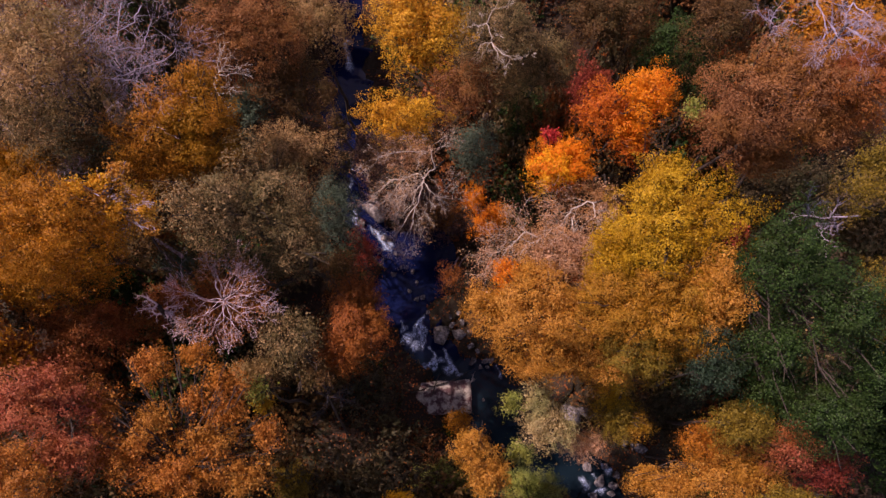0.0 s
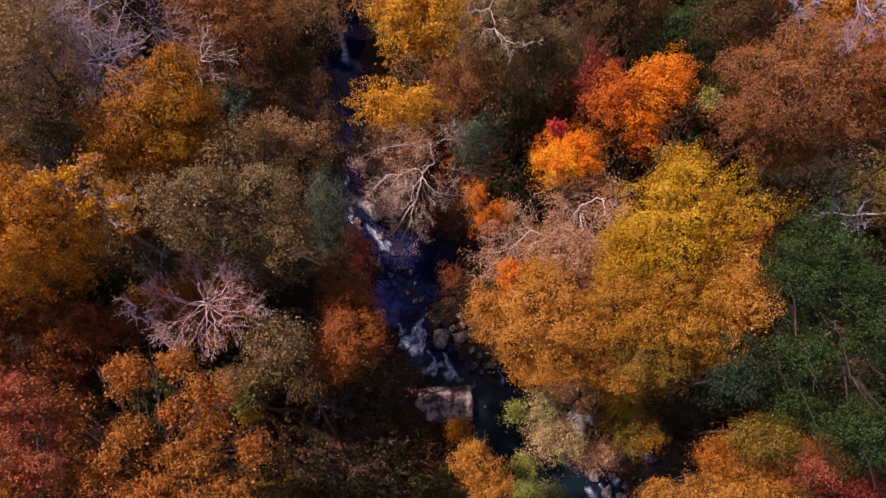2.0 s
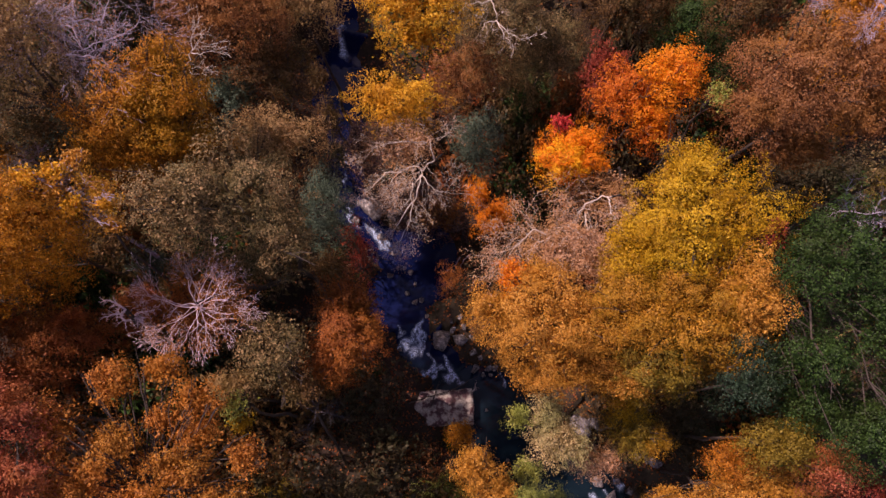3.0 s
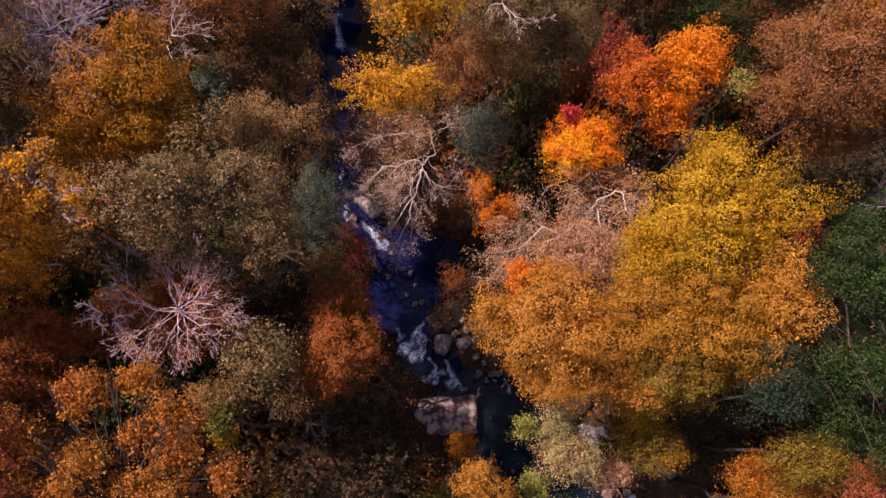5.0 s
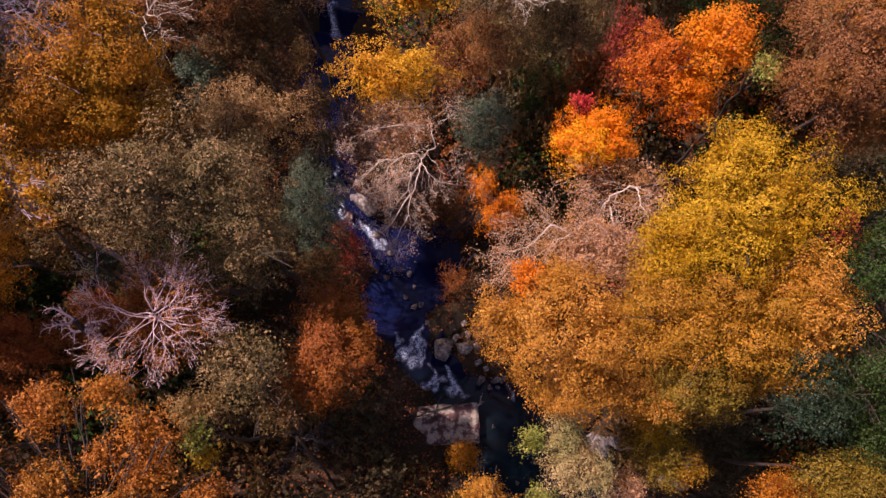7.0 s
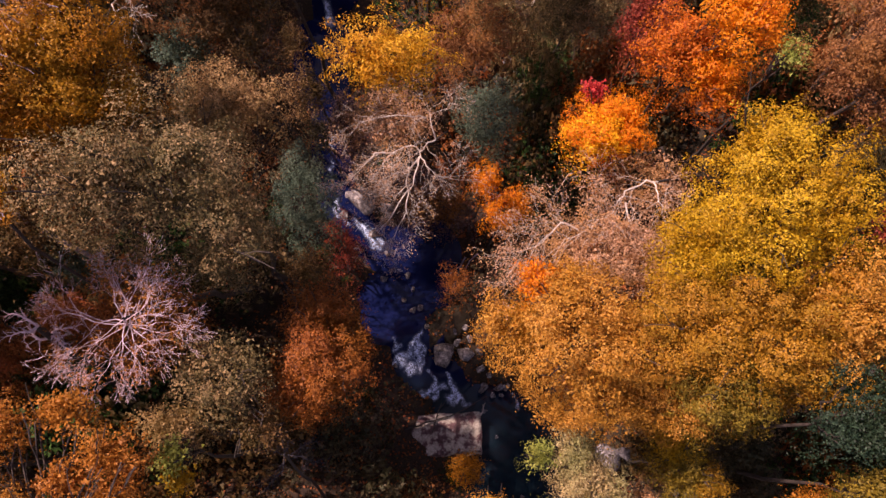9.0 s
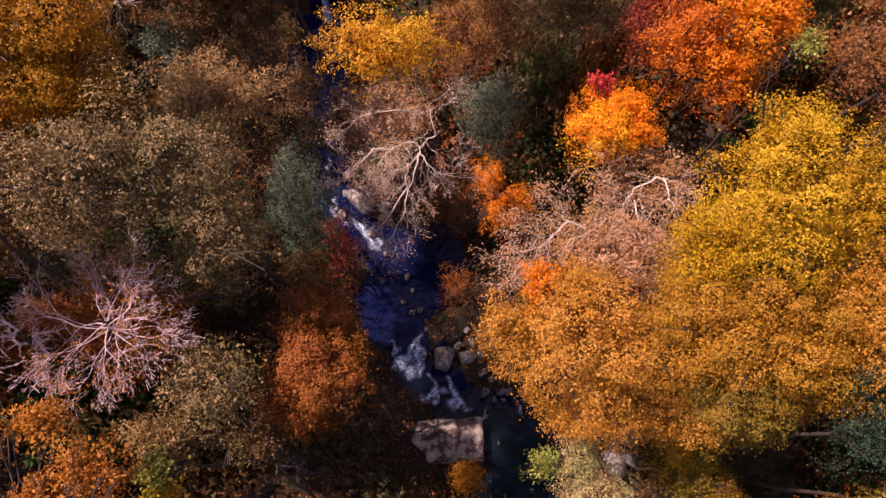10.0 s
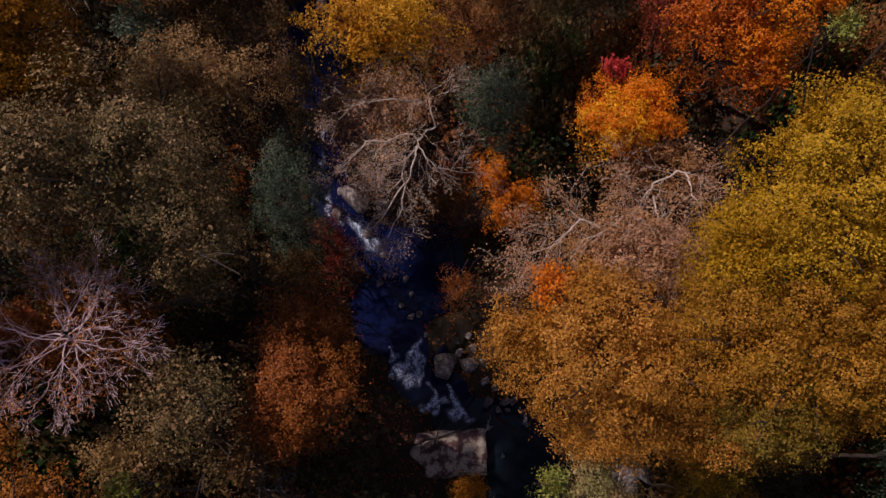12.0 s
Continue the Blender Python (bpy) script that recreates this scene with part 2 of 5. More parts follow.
class Tubes:
    """Tapered round branches, gathered into one mesh."""

    def __init__(self):
        self.v, self.f, self.n = [], [], 0

    def add(self, pts, radii, sides=6):
        pts = np.asarray(pts, float)
        t = np.gradient(pts, axis=0)
        t /= np.linalg.norm(t, axis=1)[:, None] + 1e-9
        ref = np.where(np.abs(t[:, 2:3]) < 0.9, [[0, 0, 1.0]], [[1.0, 0, 0]])
        u = np.cross(t, ref)
        u /= np.linalg.norm(u, axis=1)[:, None] + 1e-9
        w = np.cross(t, u)
        a = np.linspace(0, 2 * np.pi, sides, endpoint=False)
        ring = pts[:, None] + np.asarray(radii)[:, None, None] * (np.cos(a)[None, :, None] * u[:, None] + np.sin(a)[None, :, None] * w[:, None])
        self.v.append(ring.reshape(-1, 3))
        i, j = np.meshgrid(np.arange(len(pts) - 1), np.arange(sides), indexing="ij")
        i, j = i.ravel(), j.ravel()
        k = (j + 1) % sides
        self.f.append(self.n + np.stack([i * sides + j, i * sides + k, (i + 1) * sides + k, (i + 1) * sides + j], 1))
        self.n += len(pts) * sides

    def part(self, name, material, parent, label=""):
        return part(name, np.concatenate(self.v), np.concatenate(self.f), material, parent, label, True)


def bent(a, b, sag, rng, n=6, kink=0.035):
    """A slightly crooked line from a to b that bows by sag."""
    a, b = np.asarray(a, float), np.asarray(b, float)
    s = np.linspace(0, 1, n)[:, None]
    d = np.linalg.norm(b - a)
    p = a + (b - a) * s + np.array([0, 0, sag * d]) * (4 * s * (1 - s))
    p[1:-1] += rng.normal(0, kink * d, (n - 2, 3))
    return p


def leaves(centres, per, spread, size, rng, lift=0.5, small=False, face=None):
    """Folded leaves scattered about each centre; the small ones are three-cornered blades."""
    c = np.repeat(centres, per, axis=0)
    n = len(c)
    p = c + rng.normal(0, 1, (n, 3)) * spread * np.array([1, 1, 0.7])
    nor = rng.normal(0, 1, (n, 3)) + np.array([0, 0, lift * 2])
    if face is not None:
        nor += 2.2 * np.repeat(face, per, axis=0)
    nor /= np.linalg.norm(nor, axis=1)[:, None]
    ax = np.cross(nor, rng.normal(0, 1, (n, 3)))
    ax /= np.linalg.norm(ax, axis=1)[:, None] + 1e-9
    side = np.cross(nor, ax)
    s = (size * rng.uniform(0.65, 1.3, n))[:, None]
    if small:
        v = np.empty((n, 3, 3), np.float32)
        v[:, 0] = p - ax * s * 0.45 - side * s * 0.38
        v[:, 1] = p - ax * s * 0.45 + side * s * 0.38
        v[:, 2] = p + ax * s * 0.6
        return v.reshape(-1, 3), np.arange(n * 3, dtype=np.int32).reshape(-1, 3)
    v = np.empty((n, 4, 3), np.float32)
    v[:, 0], v[:, 2] = p - ax * s * 0.5, p + ax * s * 0.5
    v[:, 1] = p + side * s * 0.36 + nor * s * 0.12
    v[:, 3] = p - side * s * 0.36 + nor * s * 0.12
    return v.reshape(-1, 3), np.arange(n * 4, dtype=np.int32).reshape(-1, 4)


def crown_tips(c, r, rng, lobes, tips, ragged, clump=1.0, skirt=0.34):
    """Twig tips over the billows and sprays of a crown about c with half-axes r; a ragged crown has lost some of its sprays."""
    c, r = np.asarray(c, float), np.asarray(r, float)

    def scatter(n, jitter):
        k = np.arange(n) + 0.5
        z = 1 - 1.55 * k / n
        phi = k * 2.39996 + rng.uniform(0, 6.28)
        q = np.sqrt(np.maximum(0, 1 - z * z))
        d = np.stack([q * np.cos(phi), q * np.sin(phi), z], 1) + rng.normal(0, jitter, (n, 3))
        return d / np.linalg.norm(d, axis=1)[:, None]

    def nearest(p, q):
        own, far = np.empty(len(p), np.int32), np.empty(len(p))
        for i in range(0, len(p), 4000):
            d = ((p[i:i + 4000, None] - q[None]) ** 2).sum(2)
            own[i:i + 4000] = d.argmin(1)
            far[i:i + 4000] = d.min(1)
        return own, far

    big = scatter(lobes, 0.9 / math.sqrt(lobes))
    swell = rng.uniform(-0.20, 0.32, lobes) - 0.10 * ragged * rng.uniform(0, 1, lobes)
    skin = 2 * math.pi * r[0] * (r[1] + r[2]) / 2
    size = 0.21 * clump
    few = int(np.clip(1.0 * skin / size ** 2 / 3.14, 14, 620))
    sprays = scatter(few, 0.9 / math.sqrt(few))
    g = scatter(int(tips * (1 + 0.6 * ragged)), 0.05)
    g = g / np.linalg.norm(g, axis=1)[:, None]
    lobe, far = nearest(g, big)
    spray, near = nearest(g, sprays)
    lost = rng.uniform(0, 1, few) < 0.04 + 0.38 * ragged
    lift = rng.normal(0, 0.45, few) * size * (1 + ragged)
    out = 1.05 + swell[lobe] - 0.50 * far * lobes / 3.1 * 0.8
    out -= (1.6 * size * near * few / 3.1 * 0.8 - lift[spray] + rng.exponential(0.09 + 0.09 * ragged, len(g)) - rng.exponential(0.04, len(g))) / r.mean()
    keep = ~lost[spray] | (rng.uniform(0, 1, len(g)) < 0.12)
    p = c + (g * np.maximum(out, 0.35)[:, None] * r)[keep]
    # the crown's shaded flanks, in looser sprays down towards the ground
    n = int(tips * skirt)
    few = max(12, few // 2)
    a, z = rng.uniform(0, 6.283, few), rng.uniform(-1.7, -0.1, few)
    q = np.stack([np.cos(a), np.sin(a), z], 1) * np.array([1, 1, 1.0]) * np.stack([0.95 + 0.22 * z] * 2 + [np.ones(few)], 1)
    own = rng.integers(0, few, n)
    flank = c + q[own] * r + rng.normal(0, 1, (n, 3)) * size * np.array([0.8, 0.8, 0.5])
    heart = c + big[lobe[keep]] * 0.6 * r
    face = np.concatenate([p - heart, flank - c])
    return np.concatenate([p, flank]), c + big * (0.8 + swell)[:, None] * r, face / (np.linalg.norm(face, axis=1)[:, None] + 1e-9)


# ---- the valley ----
STREAM = np.array([
    (-6.25, 38.28, 14.50, 0.80),
    (-6.16, 35.49, 11.00, 0.80),
    (-6.13, 33.75, 8.80, 0.75),
    (-6.06, 33.17, 8.50, 0.70),
    (-6.15, 32.82, 6.90, 0.70),
    (-6.47, 32.02, 6.60, 1.55),
    (-6.60, 30.16, 6.00, 1.20),
    (-5.97, 28.48, 5.20, 0.90),
    (-6.00, 25.39, 3.90, 0.80),
    (-5.53, 23.47, 3.20, 0.70),
    (-4.69, 22.80, 2.90, 0.70),
    (-3.45, 21.89, 1.90, 0.90),
    (-1.61, 21.35, 1.75, 2.20),
    (-2.12, 19.56, 1.70, 2.30),
    (-2.44, 17.82, 1.65, 1.60),
    (-1.79, 17.06, 1.55, 0.75),
    (-1.73, 15.99, 0.75, 0.75),
    (-0.84, 15.11, 0.60, 0.70),
    (-0.21, 15.24, 0.55, 0.80),
    (0.39, 14.13, 0.05, 0.80),
    (2.30, 13.42, 0.00, 1.30),
    (3.49, 12.54, -0.02, 2.00),
    (3.08, 10.65, -0.05, 1.90),
    (4.40, 9.37, -0.30, 1.20),
    (6.83, 8.73, -1.20, 1.00),
    (8.95, 8.05, -2.00, 1.20),
    (9.96, 5.62, -3.20, 1.30),
    (9.26, 0.47, -5.00, 1.30),
])


def stream_at(x, y):
    """Distance to the stream's middle line, its water level and its half width there."""
    x, y = np.asarray(x, float), np.asarray(y, float)
    best = np.full(x.shape, 1e9)
    lev, hw = np.zeros(x.shape), np.ones(x.shape)
    for a, b in zip(STREAM[:-1], STREAM[1:]):
        d = b[:2] - a[:2]
        s = np.clip(((x - a[0]) * d[0] + (y - a[1]) * d[1]) / (d @ d), 0, 1)
        q = np.hypot(x - a[0] - s * d[0], y - a[1] - s * d[1])
        near = q < best
        best = np.where(near, q, best)
        lev = np.where(near, a[2] + s * (b[2] - a[2]), lev)
        hw = np.where(near, a[3] + s * (b[3] - a[3]), hw)
    return best, lev, hw


def bumps(x, y):
    return (0.5 * np.sin(x * 0.71 + 1.3 * np.sin(y * 0.43)) * np.sin(y * 0.63 + 0.8)
            + 0.22 * np.sin(x * 1.9 + 2.1 * np.sin(y * 0.9)) * np.cos(y * 1.7 + x * 0.6)
            + 0.09 * np.sin(x * 4.3 + y * 1.1) * np.sin(y * 4.9 - x * 0.7))


def ground_h(x, y):
    q, lev, hw = stream_at(x, y)
    out = np.maximum(q - hw, 0)
    bank = 11 * (1 - np.exp(-out * 0.34 / 11)) + 0.35 * np.minimum(out, 1.0)
    bed = -0.9 * np.clip(1.25 - q / np.maximum(hw, 0.1), 0, 1) - 0.12
    return lev + bank + bed + bumps(np.asarray(x, float), np.asarray(y, float)) * np.minimum(out * 0.5, 1.0) * np.exp(-(out / 45) ** 2)


def axis_lines(lo, hi, step, far):
    core = np.arange(lo, hi + step, step)
    g = step * np.cumsum(1.25 ** np.arange(1, 45))
    g = g[g < far]
    return np.concatenate([lo - g[::-1], core, hi + g])


gx, gy = axis_lines(-26, 26, 0.35, 2500), axis_lines(-2, 48, 0.35, 2500)
X, Y = np.meshgrid(gx, gy)
Z = ground_h(X, Y)
nx = len(gx)
ii, jj = np.meshgrid(np.arange(len(gy) - 1), np.arange(nx - 1), indexing="ij")
q0 = (ii * nx + jj).ravel()
ground = new("ground", mesh_from("ground", np.stack([X.ravel(), Y.ravel(), Z.ravel()], 1), np.stack([q0, q0 + 1, q0 + nx + 1, q0 + nx], 1), EARTH, True))
tagged(ground, "dark leaf-littered earth of a wooded ravine", "ground", kind="structure")

# the stream's surface, with foam where it falls
wx, wy = np.arange(-9, 15, 0.09), np.arange(2, 44, 0.09)
X, Y = np.meshgrid(wx, wy)
q, lev, hw = stream_at(X, Y)
foam = np.zeros(X.shape)
XW = X + 0.09 * np.sin(4.1 * Y + 2.0 * np.sin(3.3 * X)) + 0.07 * np.sin(9.7 * Y + 5.1 * X)
YW = Y + 0.09 * np.sin(3.7 * X + 1.7 * np.sin(2.9 * Y)) + 0.07 * np.sin(11.3 * X - 4.3 * Y)
TOP_FALL = (
    (-6.14, 33.42, -6.06, 32.72, 0.13),
    (-6.30, 33.25, -6.22, 32.85, 0.07),
)
UPPER_FALL = (
    (-4.72, 22.98, -4.22, 22.52, 0.11),
    (-4.40, 22.72, -3.62, 21.92, 0.17),
    (-4.24, 22.86, -3.38, 22.16, 0.07),
    (-5.52, 22.95, -5.04, 22.75, 0.07),
    (-5.69, 23.85, -5.54, 23.09, 0.10),
    (-5.97, 27.19, -5.84, 26.30, 0.07),
    (-6.01, 25.91, -5.86, 25.26, 0.07),
)
MIDDLE_FALL = (
    (-1.21, 17.36, -1.50, 15.78, 0.17),
    (-1.31, 17.02, -2.17, 15.97, 0.16),
    (-1.24, 16.79, -1.71, 15.56, 0.17),
    (-1.62, 16.42, -2.39, 16.08, 0.10),
    (-1.13, 16.64, -1.22, 15.67, 0.10),
    (-2.65, 16.94, -2.46, 16.64, 0.12),
    (-2.63, 16.01, -2.49, 15.82, 0.10),
)
LOWER_FALL = (
    (0.07, 15.63, 0.56, 14.38, 0.14),
    (0.25, 15.28, 0.28, 14.21, 0.11),
    (-0.18, 14.87, -1.05, 14.43, 0.15),
    (-0.11, 14.74, -0.56, 14.34, 0.13),
    (0.56, 14.74, 1.05, 13.94, 0.07),
    (-0.78, 15.43, -0.42, 14.69, 0.09),
)
SPOUT = (
    (3.49, 14.5, 3.53, 13.95, 0.07),
)
RAPIDS = (
    (8.23, 8.12, 8.61, 7.78, 0.14),
    (9.71, 8.99, 10.01, 8.66, 0.20),
    (8.86, 7.31, 9.76, 7.47, 0.13),
    (9.21, 8.43, 9.45, 8.16, 0.10),
)
for fall in (TOP_FALL, UPPER_FALL, MIDDLE_FALL, LOWER_FALL, SPOUT, RAPIDS):
    for ax, ay, bx, by, wide in fall:
        dx, dy = bx - ax, by - ay
        along = np.clip(((XW - ax) * dx + (YW - ay) * dy) / (dx * dx + dy * dy), 0, 1)
        off = np.hypot(XW - ax - along * dx, YW - ay - along * dy) / (wide * (0.8 + 1.1 * along))
        foam = np.maximum(foam, 0.92 * np.exp(-(off * 0.8) ** 2))
Z = lev + 0.006 * np.sin(X * 5 + Y * 2) * np.sin(Y * 6) + foam * (0.035 * np.sin(X * 9 + 3 * np.sin(Y * 7)) * np.sin(Y * 8) + 0.03)
nx = len(wx)
ii, jj = np.meshgrid(np.arange(len(wy) - 1), np.arange(nx - 1), indexing="ij")
keep = (q < hw + 0.9)[:-1, :-1].ravel()
q0 = (ii * nx + jj).ravel()[keep]
faces = np.stack([q0, q0 + 1, q0 + nx + 1, q0 + nx], 1)
used, inv = np.unique(faces, return_inverse=True)
me = mesh_from("water", np.stack([X.ravel(), Y.ravel(), Z.ravel()], 1)[used], inv.reshape(-1, 4), WATER, True)
me.attributes.new("foam", "FLOAT", "POINT").data.foreach_set("value", foam.ravel()[used].astype(np.float32))
tagged(new("water", me), "dark blue mountain stream with white cascades and pools", "stream", kind="structure")


# ---- rocks ----
_ball = bmesh.new()
bmesh.ops.create_icosphere(_ball, subdivisions=3, radius=1)
BALL_V = np.array([v.co[:] for v in _ball.verts])
BALL_F = np.array([[v.index for v in f.verts] for f in _ball.faces])
_ball.free()


def rock(name, place, size, seed, label, turn=0.0, cuts=9, group="", category="rock", tilt=(0, 0)):
    """A broken, weathered stone: a ball cut by planes and roughened."""
    rng = np.random.default_rng(seed)
    v = BALL_V * 1.3
    for _ in range(cuts):
        d = rng.normal(0, 1, 3)
        d /= np.linalg.norm(d)
        over = np.maximum(v @ d - rng.uniform(0.55, 0.86), 0)
        v = v - over[:, None] * d
    rough = np.array([noise.fractal(Vector(p * 2.2 + seed), 1.0, 2.0, 4) for p in v])
    v = v * (1 + 0.085 * rough[:, None]) * np.array(size)
    ob = new(name, mesh_from(name, v, BALL_F, ROCK))
    ob.matrix_basis = pose(*place, tilt[0], tilt[1], turn)
    return tagged(ob, label, category, group)


# ---- trees ----
SEED = [100]


def tree(name, label, crowns, base=None, bark_of=None, leaf=0.056, dense=2300, ragged=0.35, category="tree", clump=1.0, group="", skirt=0.34):
    """A broadleaf tree: trunk, limbs and one or more crowns (centre, half-axes, leaves)."""
    SEED[0] += 1
    rng = np.random.default_rng(SEED[0])
    bark_of = bark_of or BARK
    cs = np.array([c for c, r, mt in crowns], float)
    rs = np.array([r for c, r, mt in crowns], float)
    big = int(np.argmax(rs[:, 0] * rs[:, 1]))
    bx, by = base if base else (cs[big, 0] + rng.normal(0, 0.3), cs[big, 1] + 0.2 * rs[big, 1] + 0.24 * max(0.0, cs[big, 2] - float(ground_h(cs[big, 0], cs[big, 1] + 2))))
    bz = float(ground_h(bx, by)) - 0.25
    root = new(name)
    root.location = (bx, by, bz)
    org = np.array([bx, by, bz])
    top = cs[big] + np.array([0, 0, 0.25 * rs[big, 2]])
    h = top[2] - bz
    girth = 0.0078 * h
    tr = Tubes()
    n = 8
    s = np.linspace(0, 1, n)
    line = bent(org, top, 0, rng, n, 0.01)
    tr.add(line - org, girth * (1 - 0.78 * s) + girth * 0.5 * np.exp(-s * 18), 8)
    tr.part("trunk", bark_of, root)
    for c, r, mt in crowns:
        c, r = np.array(c), np.array(r)
        area = math.pi * r[0] * math.hypot(r[1] * 0.88, r[2] * 0.47)
        lobes = int(np.clip(9 + 9.0 * r[0], 11, 46))
        per = 3
        tips = max(60, int(area * dense * 0.74 / per))
        tp, lc, face = crown_tips(c, r, rng, lobes, tips, ragged, clump, skirt)
        v, f = leaves(tp - org, per, 0.05, leaf * 0.95, rng, 0.4, True, face)
        # larger shaded leaves inside the crown
        g = rng.normal(0, 1, (max(20, int(area * 12)), 3))
        inner = c + g / np.linalg.norm(g, axis=1)[:, None] * r * rng.uniform(0.4, 0.72, (len(g), 1)) - np.array([0, 0, 0.06]) * r
        v2, f2 = leaves(inner - org, 20, 0.12 + 0.05 * r.mean(), leaf * 1.7, rng, small=True)
        part("crown", np.concatenate([v, v2]), np.concatenate([f, f2 + len(v)]), mt, root)
        # limbs out to the lobes
        for k in rng.choice(len(lc), min(len(lc), 5), replace=False):
            near = int(np.argmin(np.linalg.norm(line - lc[k], axis=1)))
            start = line[min(max(near - 1, 3), n - 2)]
            if np.linalg.norm(lc[k] - start) < 0.4:
                continue
            lb = Tubes()
            p = bent(start, lc[k], 0.06, rng, 6)
            lb.add(p - org, np.linspace(girth * 0.36, 0.014, 6), 5)
            for _ in range(3):
                i = int(rng.integers(2, 5))
                e = p[i] + (p[-1] - p[0]) * 0.25 + rng.normal(0, 0.3, 3) * r.mean() * 0.5 + np.array([0, 0, 0.1 * r[2]])
                lb.add(bent(p[i], e, 0.05, rng, 4) - org, np.linspace(girth * 0.14, 0.009, 4), 4)
            lb.part("limb", bark_of, root)
    return tagged(root, label, category, group)


def fork(tb, start, way, length, radius, depth, rng, droop, wide, ends):
    """A branch that divides again and again into twigs."""
    n = 5
    way = way / np.linalg.norm(way)
    p = [np.array(start)]
    d = way.copy()
    for i in range(n - 1):
        d = d + rng.normal(0, 0.16, 3) + np.array([0, 0, droop])
        d /= np.linalg.norm(d)
        p.append(p[-1] + d * length / (n - 1))
    p = np.array(p)
    end = radius * 0.55 if depth else max(radius * 0.4, 0.006)
    tb.add(p, np.linspace(radius, end, n), 6 if radius > 0.05 else (4 if radius > 0.02 else 3))
    if depth == 0:
        ends.append(p[-1])
        return
    for i in range(3 if depth > 1 else 4):
        at = p[int(rng.integers(2, n))] if i else p[-1]
        turn = rng.normal(0, 1, 3)
        turn -= turn @ d * d
        turn /= np.linalg.norm(turn)
        fork(tb, at, d + turn * wide * rng.uniform(0.5, 1.2), length * rng.uniform(0.55, 0.8), end * rng.uniform(0.75, 1.0), depth - 1, rng, droop, wide, ends)


def spray(tb, start, way, length, radius, rng, droop, ends, level=2):
    """A slender limb with side twigs in turn to left and right, and finer twigs on those."""
    n = 9 if level == 2 else 5
    d = way / np.linalg.norm(way)
    p = [np.array(start, float)]
    for i in range(n - 1):
        d = d + rng.normal(0, 0.23, 3) + np.array([0, 0, droop])
        d /= np.linalg.norm(d)
        p.append(p[-1] + d * length / (n - 1))
    p = np.array(p)
    tb.add(p, np.linspace(radius, radius * 0.22, n), 5 if level == 2 else 3)
    ends.append(p[-1])
    if level == 0:
        return
    for i in range(2 if level == 2 else 1, n):
        for k in range(2 if level == 2 else 1):
            s = i / (n - 1)
            t = p[i] - p[i - 1]
            t /= np.linalg.norm(t)
            side = np.cross(t, rng.normal(0, 0.35, 3) + np.array([0, 0, 1.0])) * (1 if (i + k) % 2 else -1)
            side /= np.linalg.norm(side) + 1e-9
            spray(tb, p[i], t * rng.uniform(0.7, 1.2) + side * rng.uniform(0.6, 1.25) + np.array([0, 0, rng.normal(0.05, 0.2)]),
                  length * (0.50 - 0.18 * s) * rng.uniform(0.6, 1.1), radius * (0.42 - 0.18 * s), rng, droop, ends, level - 1)


def bare_tree(name, label, centre, spread, height, material, base=None, limbs=7, droop=0.02, lean=(0, 0), leaf_mat=None, leaf_share=6, thick=1.0, leaf=0.06, rise=(0.25, 1.1), reach=(0.8, 1.1)):
    """A tree that has shed most of its leaves: trunk, limbs with twigs, perhaps a few leaves left."""
    SEED[0] += 1
    rng = np.random.default_rng(SEED[0])
    centre = np.array(centre, float)
    bx, by = base if base else centre[:2]
    bz = float(ground_h(bx, by)) - 0.25
    root = new(name)
    root.location = (bx, by, bz)
    org = np.array([bx, by, bz])
    head = centre - np.array([lean[0], lean[1], height * 0.55])
    h = head[2] - bz
    g = 0.010 * (centre[2] - bz) * thick
    tr = Tubes()
    line = bent(org, head, 0, rng, 7, 0.01)
    tr.add(line - org, np.linspace(g * 1.3, g * 0.75, 7), 8)
    tr.part("trunk", BARK, root)
    tips = []
    for k in range(limbs):
        a = 2 * math.pi * (k * 0.381966 if limbs < 12 else k / limbs) + rng.uniform(-0.16, 0.16)
        up = rng.uniform(*rise) * height / max(spread, 0.1) if k else 1.5 * rise[1]
        way = np.array([math.cos(a) + lean[0] * 0.4, math.sin(a) + lean[1] * 0.4, up])
        lb = Tubes()
        ends = []
        spray(lb, line[-1] - np.array([0, 0, rng.uniform(0, 1.0)]) - org, way, spread * rng.uniform(*reach) * (0.68 + 0.44 * abs(math.cos(a)) if limbs > 11 else 1.0), g * 0.42, rng, droop, ends)
        lb.part("limb", material, root)
        tips += ends
    if leaf_mat:
        v, f = leaves(np.array(tips), leaf_share, 0.16, leaf, rng, small=True)
        part("leaves", v, f, leaf_mat, root)
    return tagged(root, label, "tree")


